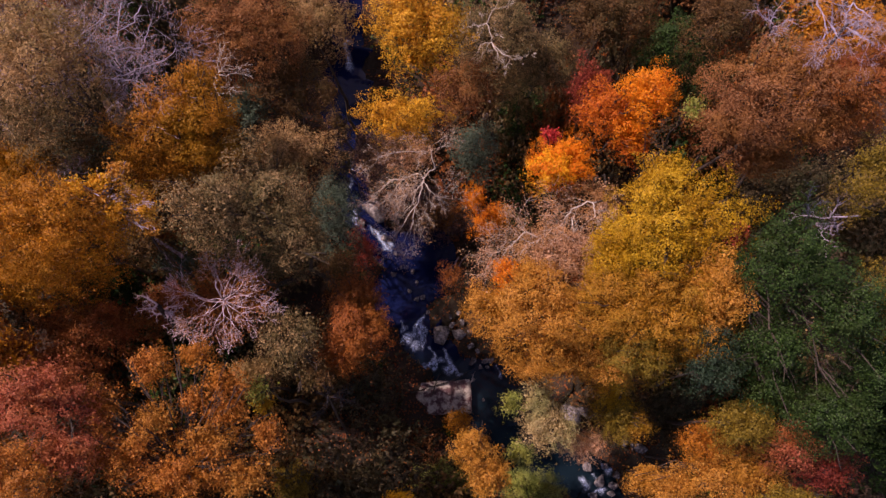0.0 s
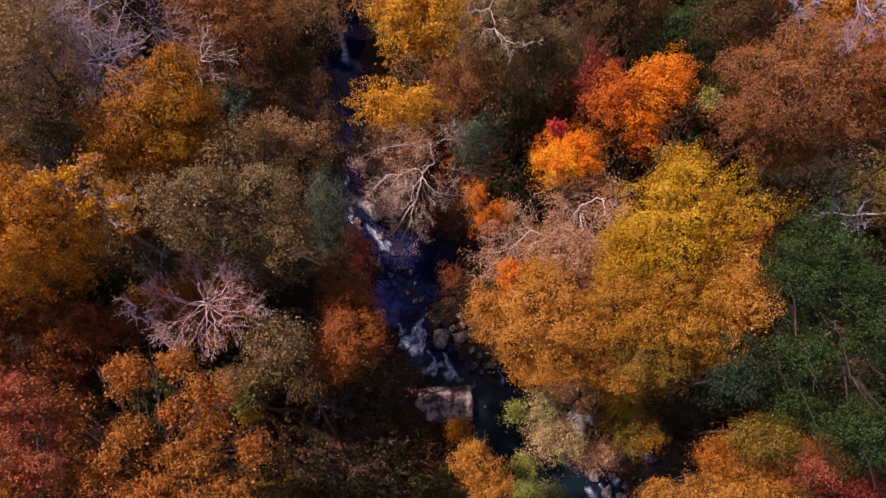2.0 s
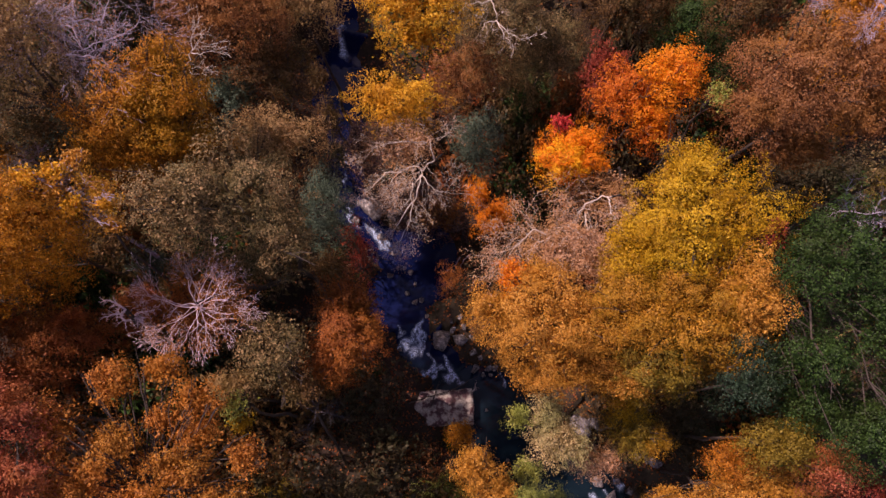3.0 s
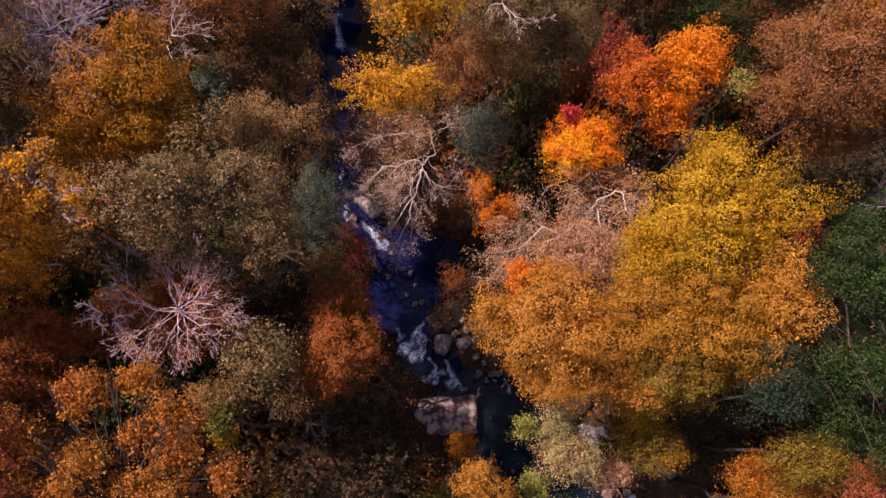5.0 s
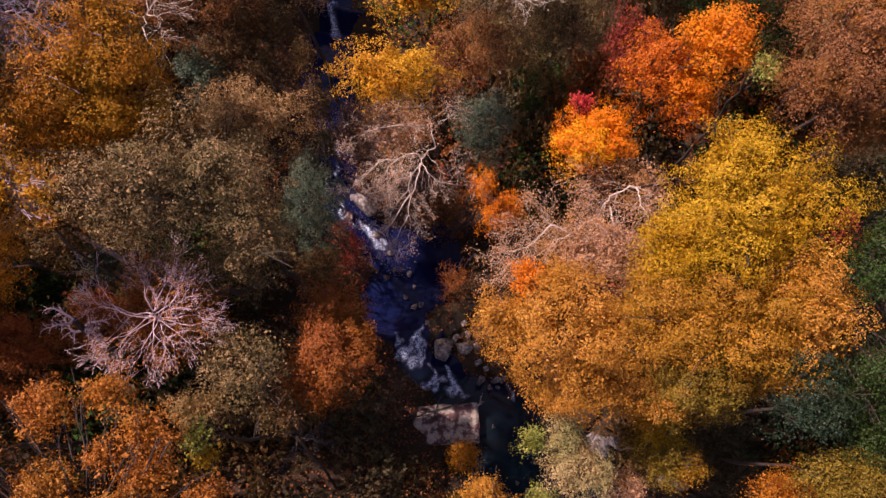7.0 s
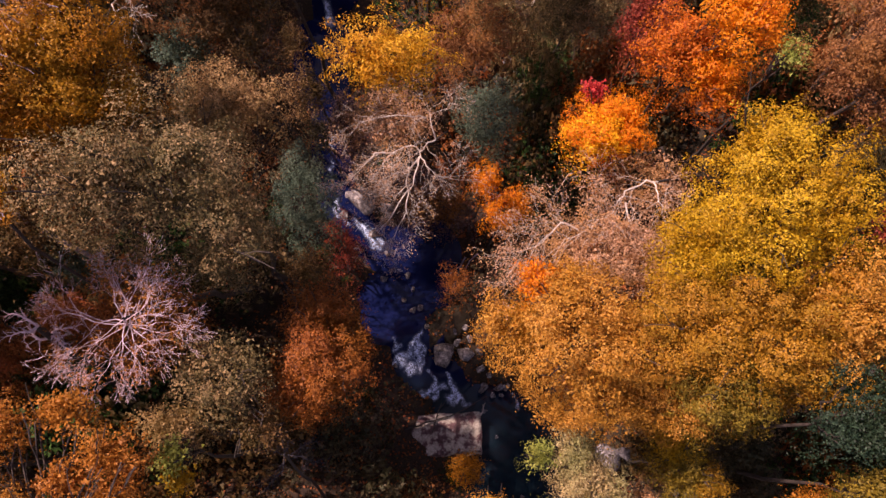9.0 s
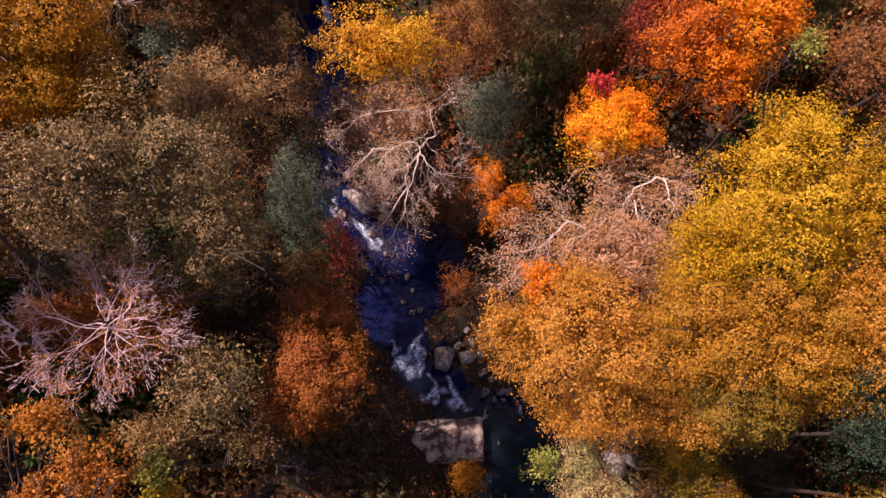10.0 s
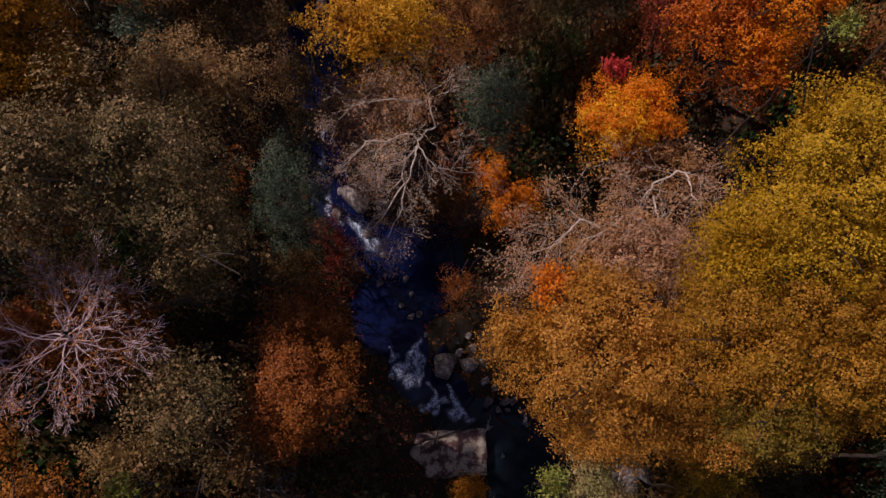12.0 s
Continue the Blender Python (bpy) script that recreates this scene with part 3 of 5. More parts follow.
def halo_tree(name, label, hub, spread, material, leaf_mat, limbs=18):
    """A leafless tree whose limbs spread like a wheel from one hub and fork into a halo of twigs."""
    SEED[0] += 1
    rng = np.random.default_rng(SEED[0])
    hub = np.array(hub, float)
    foot = hub[1] + 0.5 * (hub[2] - float(ground_h(hub[0], hub[1] + 4)))
    org = np.array([hub[0], foot, float(ground_h(hub[0], foot)) - 0.25])
    root = new(name)
    root.location = org
    tr = Tubes()
    tr.add(bent(org, hub, 0, rng, 7, 0.01) - org, np.linspace(0.17, 0.05, 7), 8)
    tr.part("trunk", BARK, root)
    tips = []
    for k in range(limbs):
        a = 2 * math.pi * k / limbs + rng.uniform(-0.14, 0.14)
        way = np.array([math.cos(a), 0.85 * math.sin(a), rng.uniform(0.05, 0.55)])
        lb, ends = Tubes(), []
        reach = spread * rng.uniform(0.85, 1.1) * (1.0 + 0.15 * abs(math.cos(a)))
        fork(lb, hub - org - np.array([0, 0, rng.uniform(0, 0.6)]), way, reach * 0.42, rng.uniform(0.014, 0.026), 4, rng, 0.0, 0.6, ends)
        lb.part("limb", material, root)
        tips += ends
    tips = np.array(tips)
    inner = tips[np.linalg.norm((tips - (hub - org))[:, :2], axis=1) < spread * 0.9]
    v, f = leaves(inner, 2, 0.13, 0.055, rng, small=True)
    part("leaves", v, f, leaf_mat, root)
    return tagged(root, label, "tree")


def shrub(label, centre, radii, material, leaf=0.06, dense=1500, ragged=0.5):
    """A low bush on several stems."""
    SEED[0] += 1
    rng = np.random.default_rng(SEED[0])
    c, r = np.array(centre, float), np.array(radii, float)
    bz = float(ground_h(c[0], c[1])) - 0.15
    org = np.array([c[0], c[1], bz])
    root = new("shrub")
    root.location = org
    area = math.pi * r[0] * math.hypot(r[1] * 0.88, r[2] * 0.47)
    tp, lc, face = crown_tips(c, r, rng, int(8 + 4 * r[0]), max(60, int(area * dense / 4)), ragged)
    for k in range(min(7, len(lc))):
        st = Tubes()
        st.add(bent(org + rng.normal(0, 0.12, 3) * (1, 1, 0), lc[k], 0.05, rng, 6) - org, np.linspace(0.035 + 0.012 * r[2], 0.01, 6), 5)
        st.part("stem", BARK, root)
    v, f = leaves(tp - org, 4, 0.07, leaf, rng, 0.4, True, face)
    part("foliage", v, f, material, root)
    return tagged(root, label, "shrub")


def limbed_tree(name, label, base, limbs, material, radius, twig=1.0, depth=2, leaf_mat=None, leaf_share=5):
    """A leaning tree with crooked bare limbs that follow the lines given, and twigs along them."""
    SEED[0] += 1
    rng = np.random.default_rng(SEED[0])
    bz = float(ground_h(*base)) - 0.25
    org = np.array([*base, bz])
    root = new(name)
    root.location = org
    fork_at = np.array(limbs[0][0], float)
    tr = Tubes()
    tr.add(bent(org, fork_at, 0.03, rng, 8) - org, np.linspace(radius * 1.7, radius, 8), 8)
    tr.part("trunk", BARK, root)
    tips = []
    for line in limbs:
        p = np.array(line, float)
        s = np.linspace(0, len(p) - 1, 3 * len(p) - 2)
        fine = np.stack([np.interp(s, np.arange(len(p)), p[:, k]) for k in range(3)], 1)
        fine[1:-1] += rng.normal(0, 0.03, (len(fine) - 2, 3))
        lb = Tubes()
        lb.add(fine - org, np.linspace(radius * 0.8, radius * 0.16, len(fine)), 6)
        ends = []
        for i in range(2, len(fine)):
            d = fine[i] - fine[i - 1]
            w = d / np.linalg.norm(d) + rng.normal(0, 0.75, 3)
            fork(lb, fine[i] - org, w, twig * rng.uniform(0.5, 1.0), radius * 0.2, depth - int(rng.integers(0, 2)), rng, -0.02, 0.7, ends)
        lb.part("limb", material, root)
        tips += ends
    if leaf_mat:
        v, f = leaves(np.array(tips), leaf_share, 0.14, 0.055, rng, small=True)
        part("leaves", v, f, leaf_mat, root)
    return tagged(root, label, "tree")


def slab(place, size, turn, label):
    """A flat, layered block of rock with worn edges."""
    bm = bmesh.new()
    bmesh.ops.create_cube(bm, size=2)
    bmesh.ops.subdivide_edges(bm, edges=bm.edges[:], cuts=11, use_grid_fill=True)
    for v in bm.verts:
        p = v.co.copy()
        r = max(abs(p.x), abs(p.y))
        edge = 1 - 0.10 * max(0, r + abs(p.z) - 1.55)
        q = Vector((p.x * size[0], p.y * size[1], p.z * size[2])) * edge
        layer = 0.05 * math.sin(q.z * 26) if r > 0.95 else 0
        k = noise.fractal(q * 0.9 + Vector((3, 1, 7)), 1.0, 2.0, 5)
        step = 0.13 if noise.noise(q * 0.8 + Vector((9, 2, 0))) > 0.05 else 0
        out = Vector((p.x, p.y, 0)).normalized() if r > 0.95 else Vector((0, 0, 0))
        v.co = q + out * (0.11 * k + layer) + Vector((0, 0, 0.07 * k - step if p.z > 0.9 else 0))
    me = bpy.data.meshes.new("rock_slab")
    bm.to_mesh(me)
    bm.free()
    me.materials.append(SLAB)
    ob = new("rock_slab", me)
    ob.matrix_basis = pose(*place, 3, -2, turn)
    return tagged(ob, label, "rock")


def stick(name, label, points, radius, material):
    """A fallen branch."""
    t = Tubes()
    rng = np.random.default_rng(len(bpy.data.objects))
    p = np.array(points, float)
    s = np.linspace(0, len(p) - 1, 4 * len(p) - 3)
    fine = np.stack([np.interp(s, np.arange(len(p)), p[:, k]) for k in range(3)], 1)
    fine[1:-1] += rng.normal(0, 0.02, (len(fine) - 2, 3))
    o = fine[0].copy()
    t.add(fine - o, np.linspace(radius, radius * 0.35, len(fine)), 6)
    for i in range(3, len(fine), 3):
        e = fine[i] + (fine[i] - fine[i - 3]) * 0.8 + rng.normal(0, 0.2, 3) * (1, 1, 0.3)
        t.add(bent(fine[i], e, 0, rng, 4) - o, np.linspace(radius * 0.3, radius * 0.12, 4), 4)
    ob = new(name, mesh_from(name, np.concatenate(t.v), np.concatenate(t.f), material, True))
    ob.location = o
    return tagged(ob, label, "branch")


# ---- the wood ----
tree("oak_tree", "tall oak with thinning tawny and olive leaves", [((-13.48, 16.78, 25.16), (2.17, 2.14, 2.73), DRAB),
     ((-14.37, 15.64, 23.37), (1.52, 1.02, 1.30), OLIVE),
     ((-13.93, 16.38, 21.08), (1.33, 0.71, 0.91), UMBER)], dense=1480, ragged=0.7)
bare_tree("bare_tree", "nearly leafless grey-limbed tree with violet-grey twigs", (-11.89, 18.39, 24.01), 1.70, 2.20, GREY_TWIGS, limbs=8, thick=0.3)
tree("maple_tree", "dense ochre and amber maple with a pointed crown", [((-9.90, 15.71, 21.95), (2.55, 1.14, 1.45), HONEYBROWN),
     ((-9.15, 16.22, 22.79), (1.79, 1.08, 1.37), HONEYBROWN),
     ((-8.69, 16.91, 23.54), (0.78, 0.76, 0.97), HONEYBROWN),
     ((-9.87, 15.78, 20.47), (2.51, 0.95, 1.21), HONEYBROWN)], ragged=0.05, dense=2800)
tree("oak_tree", "tawny brown oak at the ravine edge", [((-8.56, 22.75, 20.34), (2.77, 1.82, 1.94), TAWNY)])
tree("oak_tree", "tan and gold oak beside the upper stream", [((-5.60, 23.91, 19.80), (1.66, 1.32, 1.41), DRAB)], ragged=0.6)
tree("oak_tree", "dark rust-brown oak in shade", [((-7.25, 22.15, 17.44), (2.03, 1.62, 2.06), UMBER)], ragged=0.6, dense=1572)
tree("young_tree", "dark blue-green young conifer in shade", [((-14.27, 16.98, 20.17), (1.15, 0.81, 1.03), BLUEGREEN)], leaf=0.06, dense=1500, ragged=0.45)
tree("young_tree", "blue-green young conifer on the ravine slope", [((-9.10, 21.74, 16.54), (1.16, 0.96, 1.23), BLUEGREEN)], leaf=0.06, dense=1500, ragged=0.45)
bare_tree("bare_tree", "slender leafless sapling with grey twigs", (-14.87, 16.57, 20.10), 1.10, 2.00, GREY_TWIGS, limbs=5)
tree("oak_tree", "broad olive-brown oak turning tan", [((-7.03, 14.04, 20.34), (2.55, 1.87, 2.00), OLIVE),
     ((-6.23, 17.31, 19.02), (2.07, 1.16, 1.25), DRAB),
     ((-5.56, 13.13, 19.17), (1.26, 1.13, 1.21), OLIVE),
     ((-8.38, 13.14, 21.44), (1.46, 1.25, 1.34), OLIVE)], ragged=0.65, dense=2100)
tree("maple_tree", "large glowing orange-gold maple", [((-13.82, 12.32, 21.73), (2.72, 1.76, 2.24), AMBER),
     ((-16.02, 12.62, 17.89), (2.88, 1.31, 1.67), OCHRE)])
bare_tree("half_bare_tree", "half-bare tree with yellow leaves on its tips", (-11.12, 13.42, 22.05), 1.25, 2.00, GREY_TWIGS, limbs=8, leaf_mat=HONEY, leaf_share=6, thick=0.3)
tree("young_tree", "soft blue-green pine bough over the stream", [((-5.74, 19.64, 10.46), (1.37, 2.15, 2.74), BLUEGREEN)], leaf=0.06, dense=1500, ragged=0.45)
tree("oak_tree", "shaded brown oak on the ravine slope", [((-16.65, 15.90, 20.11), (1.59, 0.94, 1.20), OCHRE)])
tree("oak_tree", "small rust-leaved oak below the bare tree", [((-9.23, 12.33, 14.99), (2.13, 1.34, 1.70), RUSSET)], ragged=0.8, dense=1300)
bare_tree("bare_tree", "small leafless tree with violet-grey twigs", (-11.86, 11.92, 16.49), 0.96, 1.40, PINK_TWIGS, limbs=6)
tree("young_tree", "rust-coloured undergrowth on the ravine slope", [((-12.45, 13.20, 13.03), (1.47, 0.99, 1.26), RUST)], leaf=0.06, dense=1500, ragged=0.45)
tree("maple_tree", "rust-red maple leaning over the stream", [((-3.55, 11.02, 14.97), (1.38, 1.54, 1.65), RUSSET),
     ((-3.70, 12.39, 15.19), (1.18, 1.23, 1.32), RUSSET),
     ((-4.29, 10.39, 14.67), (1.11, 0.98, 1.05), RUSSET)], leaf=0.058, ragged=0.45, dense=2500)
# shade on the lower crown is put into its umber leaf colour
tree("oak_tree", "mottled olive-grey oak on the ravine slope", [((-6.13, 10.25, 16.20), (1.57, 1.54, 1.65), OLIVE),
     ((-5.17, 9.11, 15.09), (0.98, 0.86, 0.92), UMBER)], ragged=0.7, dense=777)
bare_tree("bare_tree", "leafless tree with grey-violet drooping twigs, coloured as in shade", (-4.94, 8.89, 13.75), 1.30, 1.50, SHADED_TWIGS, limbs=9, thick=0.5)
tree("oak_tree", "dark rust oak in shade", [((-15.53, 12.08, 13.06), (3.03, 1.21, 1.54), RUST)])
tree("maple_tree", "rose-red maple on the ravine slope", [((-13.29, 6.70, 20.00), (1.92, 1.33, 1.69), ROSE),
     ((-12.27, 5.08, 19.52), (1.14, 0.78, 1.00), ROSE)], ragged=0.5, clump=1.2)
tree("maple_tree", "orange-brown maple on the ravine slope", [((-13.54, 4.42, 19.71), (1.39, 1.03, 1.31), COPPER)])
tree("oak_tree", "wide orange-brown oak with open limbs", [((-10.22, 8.13, 19.01), (0.86, 0.75, 0.80), COPPER),
     ((-8.73, 8.52, 18.99), (0.73, 0.55, 0.59), COPPER),
     ((-7.57, 7.60, 18.73), (0.92, 0.70, 0.76), COPPER),
     ((-11.73, 6.71, 18.71), (0.82, 0.99, 1.06), COPPER),
     ((-8.64, 7.08, 18.45), (0.58, 0.49, 0.53), COPPER),
     ((-9.96, 6.25, 18.46), (0.98, 0.80, 0.85), HONEYCOPPER),
     ((-7.54, 6.62, 18.21), (0.92, 0.70, 0.76), COPPER),
     ((-8.09, 5.70, 18.17), (1.25, 0.64, 0.69), HONEYCOPPER),
     ((-6.21, 6.18, 17.52), (0.65, 0.72, 0.77), COPPER),
     ((-11.08, 5.19, 18.24), (1.21, 0.81, 0.87), COPPER),
     ((-9.10, 4.59, 17.92), (1.47, 0.81, 0.87), COPPER),
     ((-6.92, 4.72, 17.42), (1.10, 0.84, 0.90), HONEYCOPPER)], dense=2100, ragged=0.6, skirt=0.22)
tree("oak_tree", "small olive-tan oak on the ravine slope", [((-7.49, 9.03, 15.55), (0.98, 0.77, 0.99), DRAB)])
# dark leaf colour here supplies the shade under the oaks
shrub("brush on the bank, coloured dark for shade", (-6.10, 9.54, 0.43), (2.41, 1.59, 2.02), SHADEBRUSH)
shrub("brush on the bank, coloured dark for shade", (-3.51, 9.71, -0.33), (1.58, 1.45, 1.85), SHADEBRUSH)
shrub("brush on the bank, coloured dark for shade", (-7.21, 10.69, 2.40), (1.67, 1.54, 1.96), SHADEBRUSH)
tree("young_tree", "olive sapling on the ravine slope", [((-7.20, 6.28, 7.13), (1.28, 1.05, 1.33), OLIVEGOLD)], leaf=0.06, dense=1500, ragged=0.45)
shrub("brush on the bank, coloured dark for shade", (-4.71, 6.92, 2.66), (2.23, 1.03, 1.31), SHADEBRUSH)
tree("young_tree", "small orange sapling on the ravine slope", [((-2.08, 5.36, 8.08), (0.76, 0.50, 0.64), FLAME)], leaf=0.06, dense=1500, ragged=0.45)
shrub("bright yellow-green bush on the bank", (0.03, 7.23, 1.74), (1.79, 1.26, 1.61), LIME)
tree("maple_tree", "slim young orange maple", [((1.31, 7.26, 10.04), (0.93, 0.93, 1.19), ORANGE),
     ((2.10, 6.31, 9.13), (0.97, 1.12, 1.42), ORANGE)], leaf=0.061)
tree("young_tree", "small rust-coloured sapling beside the slab", [((0.89, 10.44, 2.74), (0.86, 0.79, 1.01), AMBER)], leaf=0.06, dense=1500, ragged=0.45)
tree("birch_tree", "bright yellow birch on the ravine slope", [((-1.03, 22.04, 21.21), (2.06, 1.67, 2.13), YELLOW),
     ((-1.08, 21.05, 20.29), (1.03, 0.59, 0.75), YELLOW)], leaf=0.068, base=(-0.32, 30.82), ragged=0.25, skirt=0.08)
tree("birch_tree", "golden-yellow birch over the stream", [((-1.69, 18.96, 19.19), (1.95, 1.05, 1.13), YELLOW)], leaf=0.06, ragged=0.25, clump=0.85, base=(-1.25, 27.95), skirt=0.08)
tree("young_tree", "grey-green feathery pine on the ravine slope", [((1.61, 22.30, 12.04), (1.39, 1.57, 2.00), BLUEGREEN)], leaf=0.06, dense=1500, ragged=0.45)
tree("young_tree", "glowing orange sapling by the pool", [((1.66, 20.50, 10.30), (0.74, 0.87, 0.94), SCARLET)], leaf=0.06, dense=2000, ragged=0.3, skirt=0.08)
tree("young_tree", "glowing orange sapling by the pool", [((2.48, 19.56, 9.57), (1.23, 1.03, 1.11), SCARLET)], leaf=0.06, dense=2000, ragged=0.35, skirt=0.08)
tree("young_tree", "brown-violet young growth on the rocky bank", [((-0.47, 21.97, 6.08), (2.11, 1.30, 1.65), TAWNY)], leaf=0.06, dense=481, ragged=0.45)
tree("oak_tree", "olive-brown oak with pale dead limbs", [((2.62, 25.46, 17.28), (2.56, 1.83, 2.33), OLIVE)], ragged=0.7)
limbed_tree("dead_tree", "dead pale branches among olive leaves", (3.71, 34.51), [[(2.00, 24.65, 18.73), (1.71, 24.43, 18.84), (1.40, 24.41, 18.83), (0.96, 24.32, 18.78)],
            [(2.00, 24.65, 18.73), (2.27, 25.00, 19.15), (2.58, 25.46, 19.39)],
            [(2.00, 24.65, 18.73), (2.17, 24.05, 18.64), (2.21, 23.60, 18.63)],
            [(2.21, 23.60, 18.63), (2.45, 23.17, 18.62), (2.83, 22.94, 18.50), (3.34, 22.74, 18.39)],
            [(2.21, 23.60, 18.63), (1.81, 23.44, 18.77), (1.56, 23.12, 18.60)],
            [(2.26, 23.49, 18.57), (2.45, 22.94, 18.50), (2.55, 22.72, 18.38)]], PALE_BARK, 0.03, twig=0.6, depth=2)
tree("oak_tree", "dull olive oak on the ravine slope", [((5.20, 26.10, 14.42), (2.00, 1.70, 2.16), OLIVE)])
tree("oak_tree", "dull brown oak on the ravine slope", [((1.37, 25.48, 13.60), (2.02, 1.43, 1.82), TAWNY)])
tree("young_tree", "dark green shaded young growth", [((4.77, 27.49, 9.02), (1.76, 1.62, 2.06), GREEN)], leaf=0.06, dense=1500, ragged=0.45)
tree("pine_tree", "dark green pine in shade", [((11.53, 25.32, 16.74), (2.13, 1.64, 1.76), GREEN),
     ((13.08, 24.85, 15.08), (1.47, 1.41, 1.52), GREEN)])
tree("oak_tree", "olive and brown oak", [((8.06, 26.10, 17.74), (2.55, 1.43, 1.83), UMBER)])
tree("oak_tree", "dark umber oak on the ravine slope", [((12.34, 23.88, 19.56), (1.70, 1.69, 2.15), UMBER)])
tree("maple_tree", "dark crimson maple on the ravine slope", [((6.82, 22.42, 17.22), (1.03, 1.11, 1.18), CRIMSON)], leaf=0.061)
tree("maple_tree", "fiery orange-red maple on the ravine slope", [((6.89, 19.14, 19.33), (1.26, 1.17, 1.25), FIRERED),
     ((8.19, 18.81, 20.75), (1.15, 1.22, 1.31), SCARLET),
     ((7.77, 18.41, 19.15), (0.96, 0.79, 0.84), SCARLET),
     ((8.00, 18.11, 18.41), (0.83, 0.63, 0.68), FIRERED)], leaf=0.06, ragged=0.0, dense=2700, skirt=0.22)
tree("maple_tree", "flame-orange maple with a red tip", [((5.61, 19.49, 15.08), (1.77, 1.42, 1.52), SUNSET),
     ((5.01, 18.86, 15.43), (1.24, 1.00, 1.07), FLAME),
     ((4.97, 20.14, 16.34), (0.40, 0.32, 0.35), PINKRED)], ragged=0.0, clump=1.3, dense=3300, leaf=0.058, skirt=0.08)
tree("oak_tree", "broad tawny brown oak", [((13.18, 17.97, 21.78), (3.34, 1.95, 2.48), TAWNY),
     ((11.62, 17.19, 20.37), (1.95, 1.27, 1.62), TAWNY),
     ((14.56, 16.84, 21.00), (2.13, 1.03, 1.31), TAWNY),
     ((12.99, 16.84, 18.96), (1.67, 0.70, 0.90), TAWNY)], skirt=0.1)
bare_tree("bare_tree", "leafless tree with violet-grey twigs", (12.78, 20.77, 23.46), 1.28, 1.60, GREY_TWIGS, limbs=7, thick=0.35)
bare_tree("bare_tree", "leafless tree with pale twisted limbs", (14.94, 19.78, 24.52), 1.21, 1.80, GREY_TWIGS, limbs=6, thick=0.35)
tree("oak_tree", "rust-brown oak on the ravine slope", [((15.24, 17.49, 23.12), (1.37, 1.46, 1.86), RUST)])
tree("oak_tree", "tan olive oak on the ravine slope", [((16.05, 15.10, 20.90), (0.92, 1.30, 1.66), OLIVEGOLD)])
bare_tree("dead_tree", "fallen bare branch with pale twigs in shade", (16.26, 15.98, 16.39), 1.83, 1.00, GREY_TWIGS, limbs=4)
tree("oak_tree", "pinkish tan oak losing its leaves", [((6.97, 18.28, 13.60), (2.12, 1.43, 1.83), PINKTAN)], dense=555, ragged=0.8)
tree("maple_tree", "great golden-yellow maple on the ravine slope", [((9.26, 14.07, 18.48), (2.78, 2.03, 2.58), GOLD),
     ((8.59, 15.54, 19.67), (1.26, 0.95, 1.21), GOLD),
     ((7.28, 13.75, 17.19), (1.44, 1.32, 1.69), GOLD)], ragged=0.12, dense=2300, leaf=0.058)
tree("maple_tree", "great orange-gold maple on the ravine slope", [((6.92, 12.09, 15.25), (1.85, 1.82, 2.32), HONEY),
     ((7.41, 10.17, 13.61), (1.76, 0.97, 1.24), ORANGE),
     ((9.24, 11.37, 16.33), (3.08, 1.85, 2.36), HONEY),
     ((10.55, 11.54, 17.60), (1.25, 1.89, 2.41), ORANGE),
     ((8.28, 10.49, 14.15), (1.99, 1.38, 1.75), OLIVEGOLD)], ragged=0.38, dense=2300, leaf=0.058)
tree("maple_tree", "spreading bright orange maple above the pool", [((4.10, 11.52, 15.43), (2.54, 2.10, 2.25), ORANGE),
     ((2.75, 13.30, 15.70), (0.84, 0.76, 0.82), SCARLET),
     ((3.54, 13.03, 15.93), (1.02, 0.85, 0.91), ORANGE),
     ((1.92, 12.74, 14.12), (1.18, 0.93, 1.00), ORANGE),
     ((4.80, 10.25, 13.83), (2.12, 1.08, 1.16), ORANGE),
     ((5.32, 14.86, 14.44), (2.10, 1.38, 1.48), PINKTAN)], ragged=0.5, dense=2300, leaf=0.058)
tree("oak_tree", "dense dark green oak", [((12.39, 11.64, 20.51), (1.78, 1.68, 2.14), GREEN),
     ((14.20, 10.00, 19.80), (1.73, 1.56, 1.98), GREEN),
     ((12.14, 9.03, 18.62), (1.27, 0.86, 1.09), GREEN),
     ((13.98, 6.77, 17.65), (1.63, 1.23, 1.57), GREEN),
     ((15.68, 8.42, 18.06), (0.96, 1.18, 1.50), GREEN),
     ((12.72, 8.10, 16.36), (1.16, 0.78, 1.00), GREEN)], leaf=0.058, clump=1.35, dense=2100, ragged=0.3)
tree("oak_tree", "blue-green oak in shade", [((10.27, 8.54, 17.04), (1.15, 0.81, 1.04), TEAL),
     ((10.68, 9.70, 17.07), (0.90, 0.75, 0.95), TEAL)], ragged=0.3, clump=1.3)
tree("young_tree", "small crimson sapling on the ravine slope", [((11.33, 13.28, 19.22), (0.31, 0.53, 0.68), CRIMSON)], leaf=0.06, dense=1500, ragged=0.45)
tree("pine_tree", "tan and grey-green pine losing needles", [((3.23, 9.62, 9.15), (0.69, 0.61, 0.66), LIME),
     ((4.63, 9.93, 9.10), (0.98, 0.91, 0.98), TANPINE),
     ((5.25, 8.85, 8.29), (1.64, 1.43, 1.53), TANPINE),
     ((3.87, 7.81, 6.38), (0.88, 0.81, 0.87), LIME),
     ((7.05, 8.25, 6.61), (1.27, 0.96, 1.03), PINKTAN)], ragged=0.85, dense=1572, skirt=0.15)
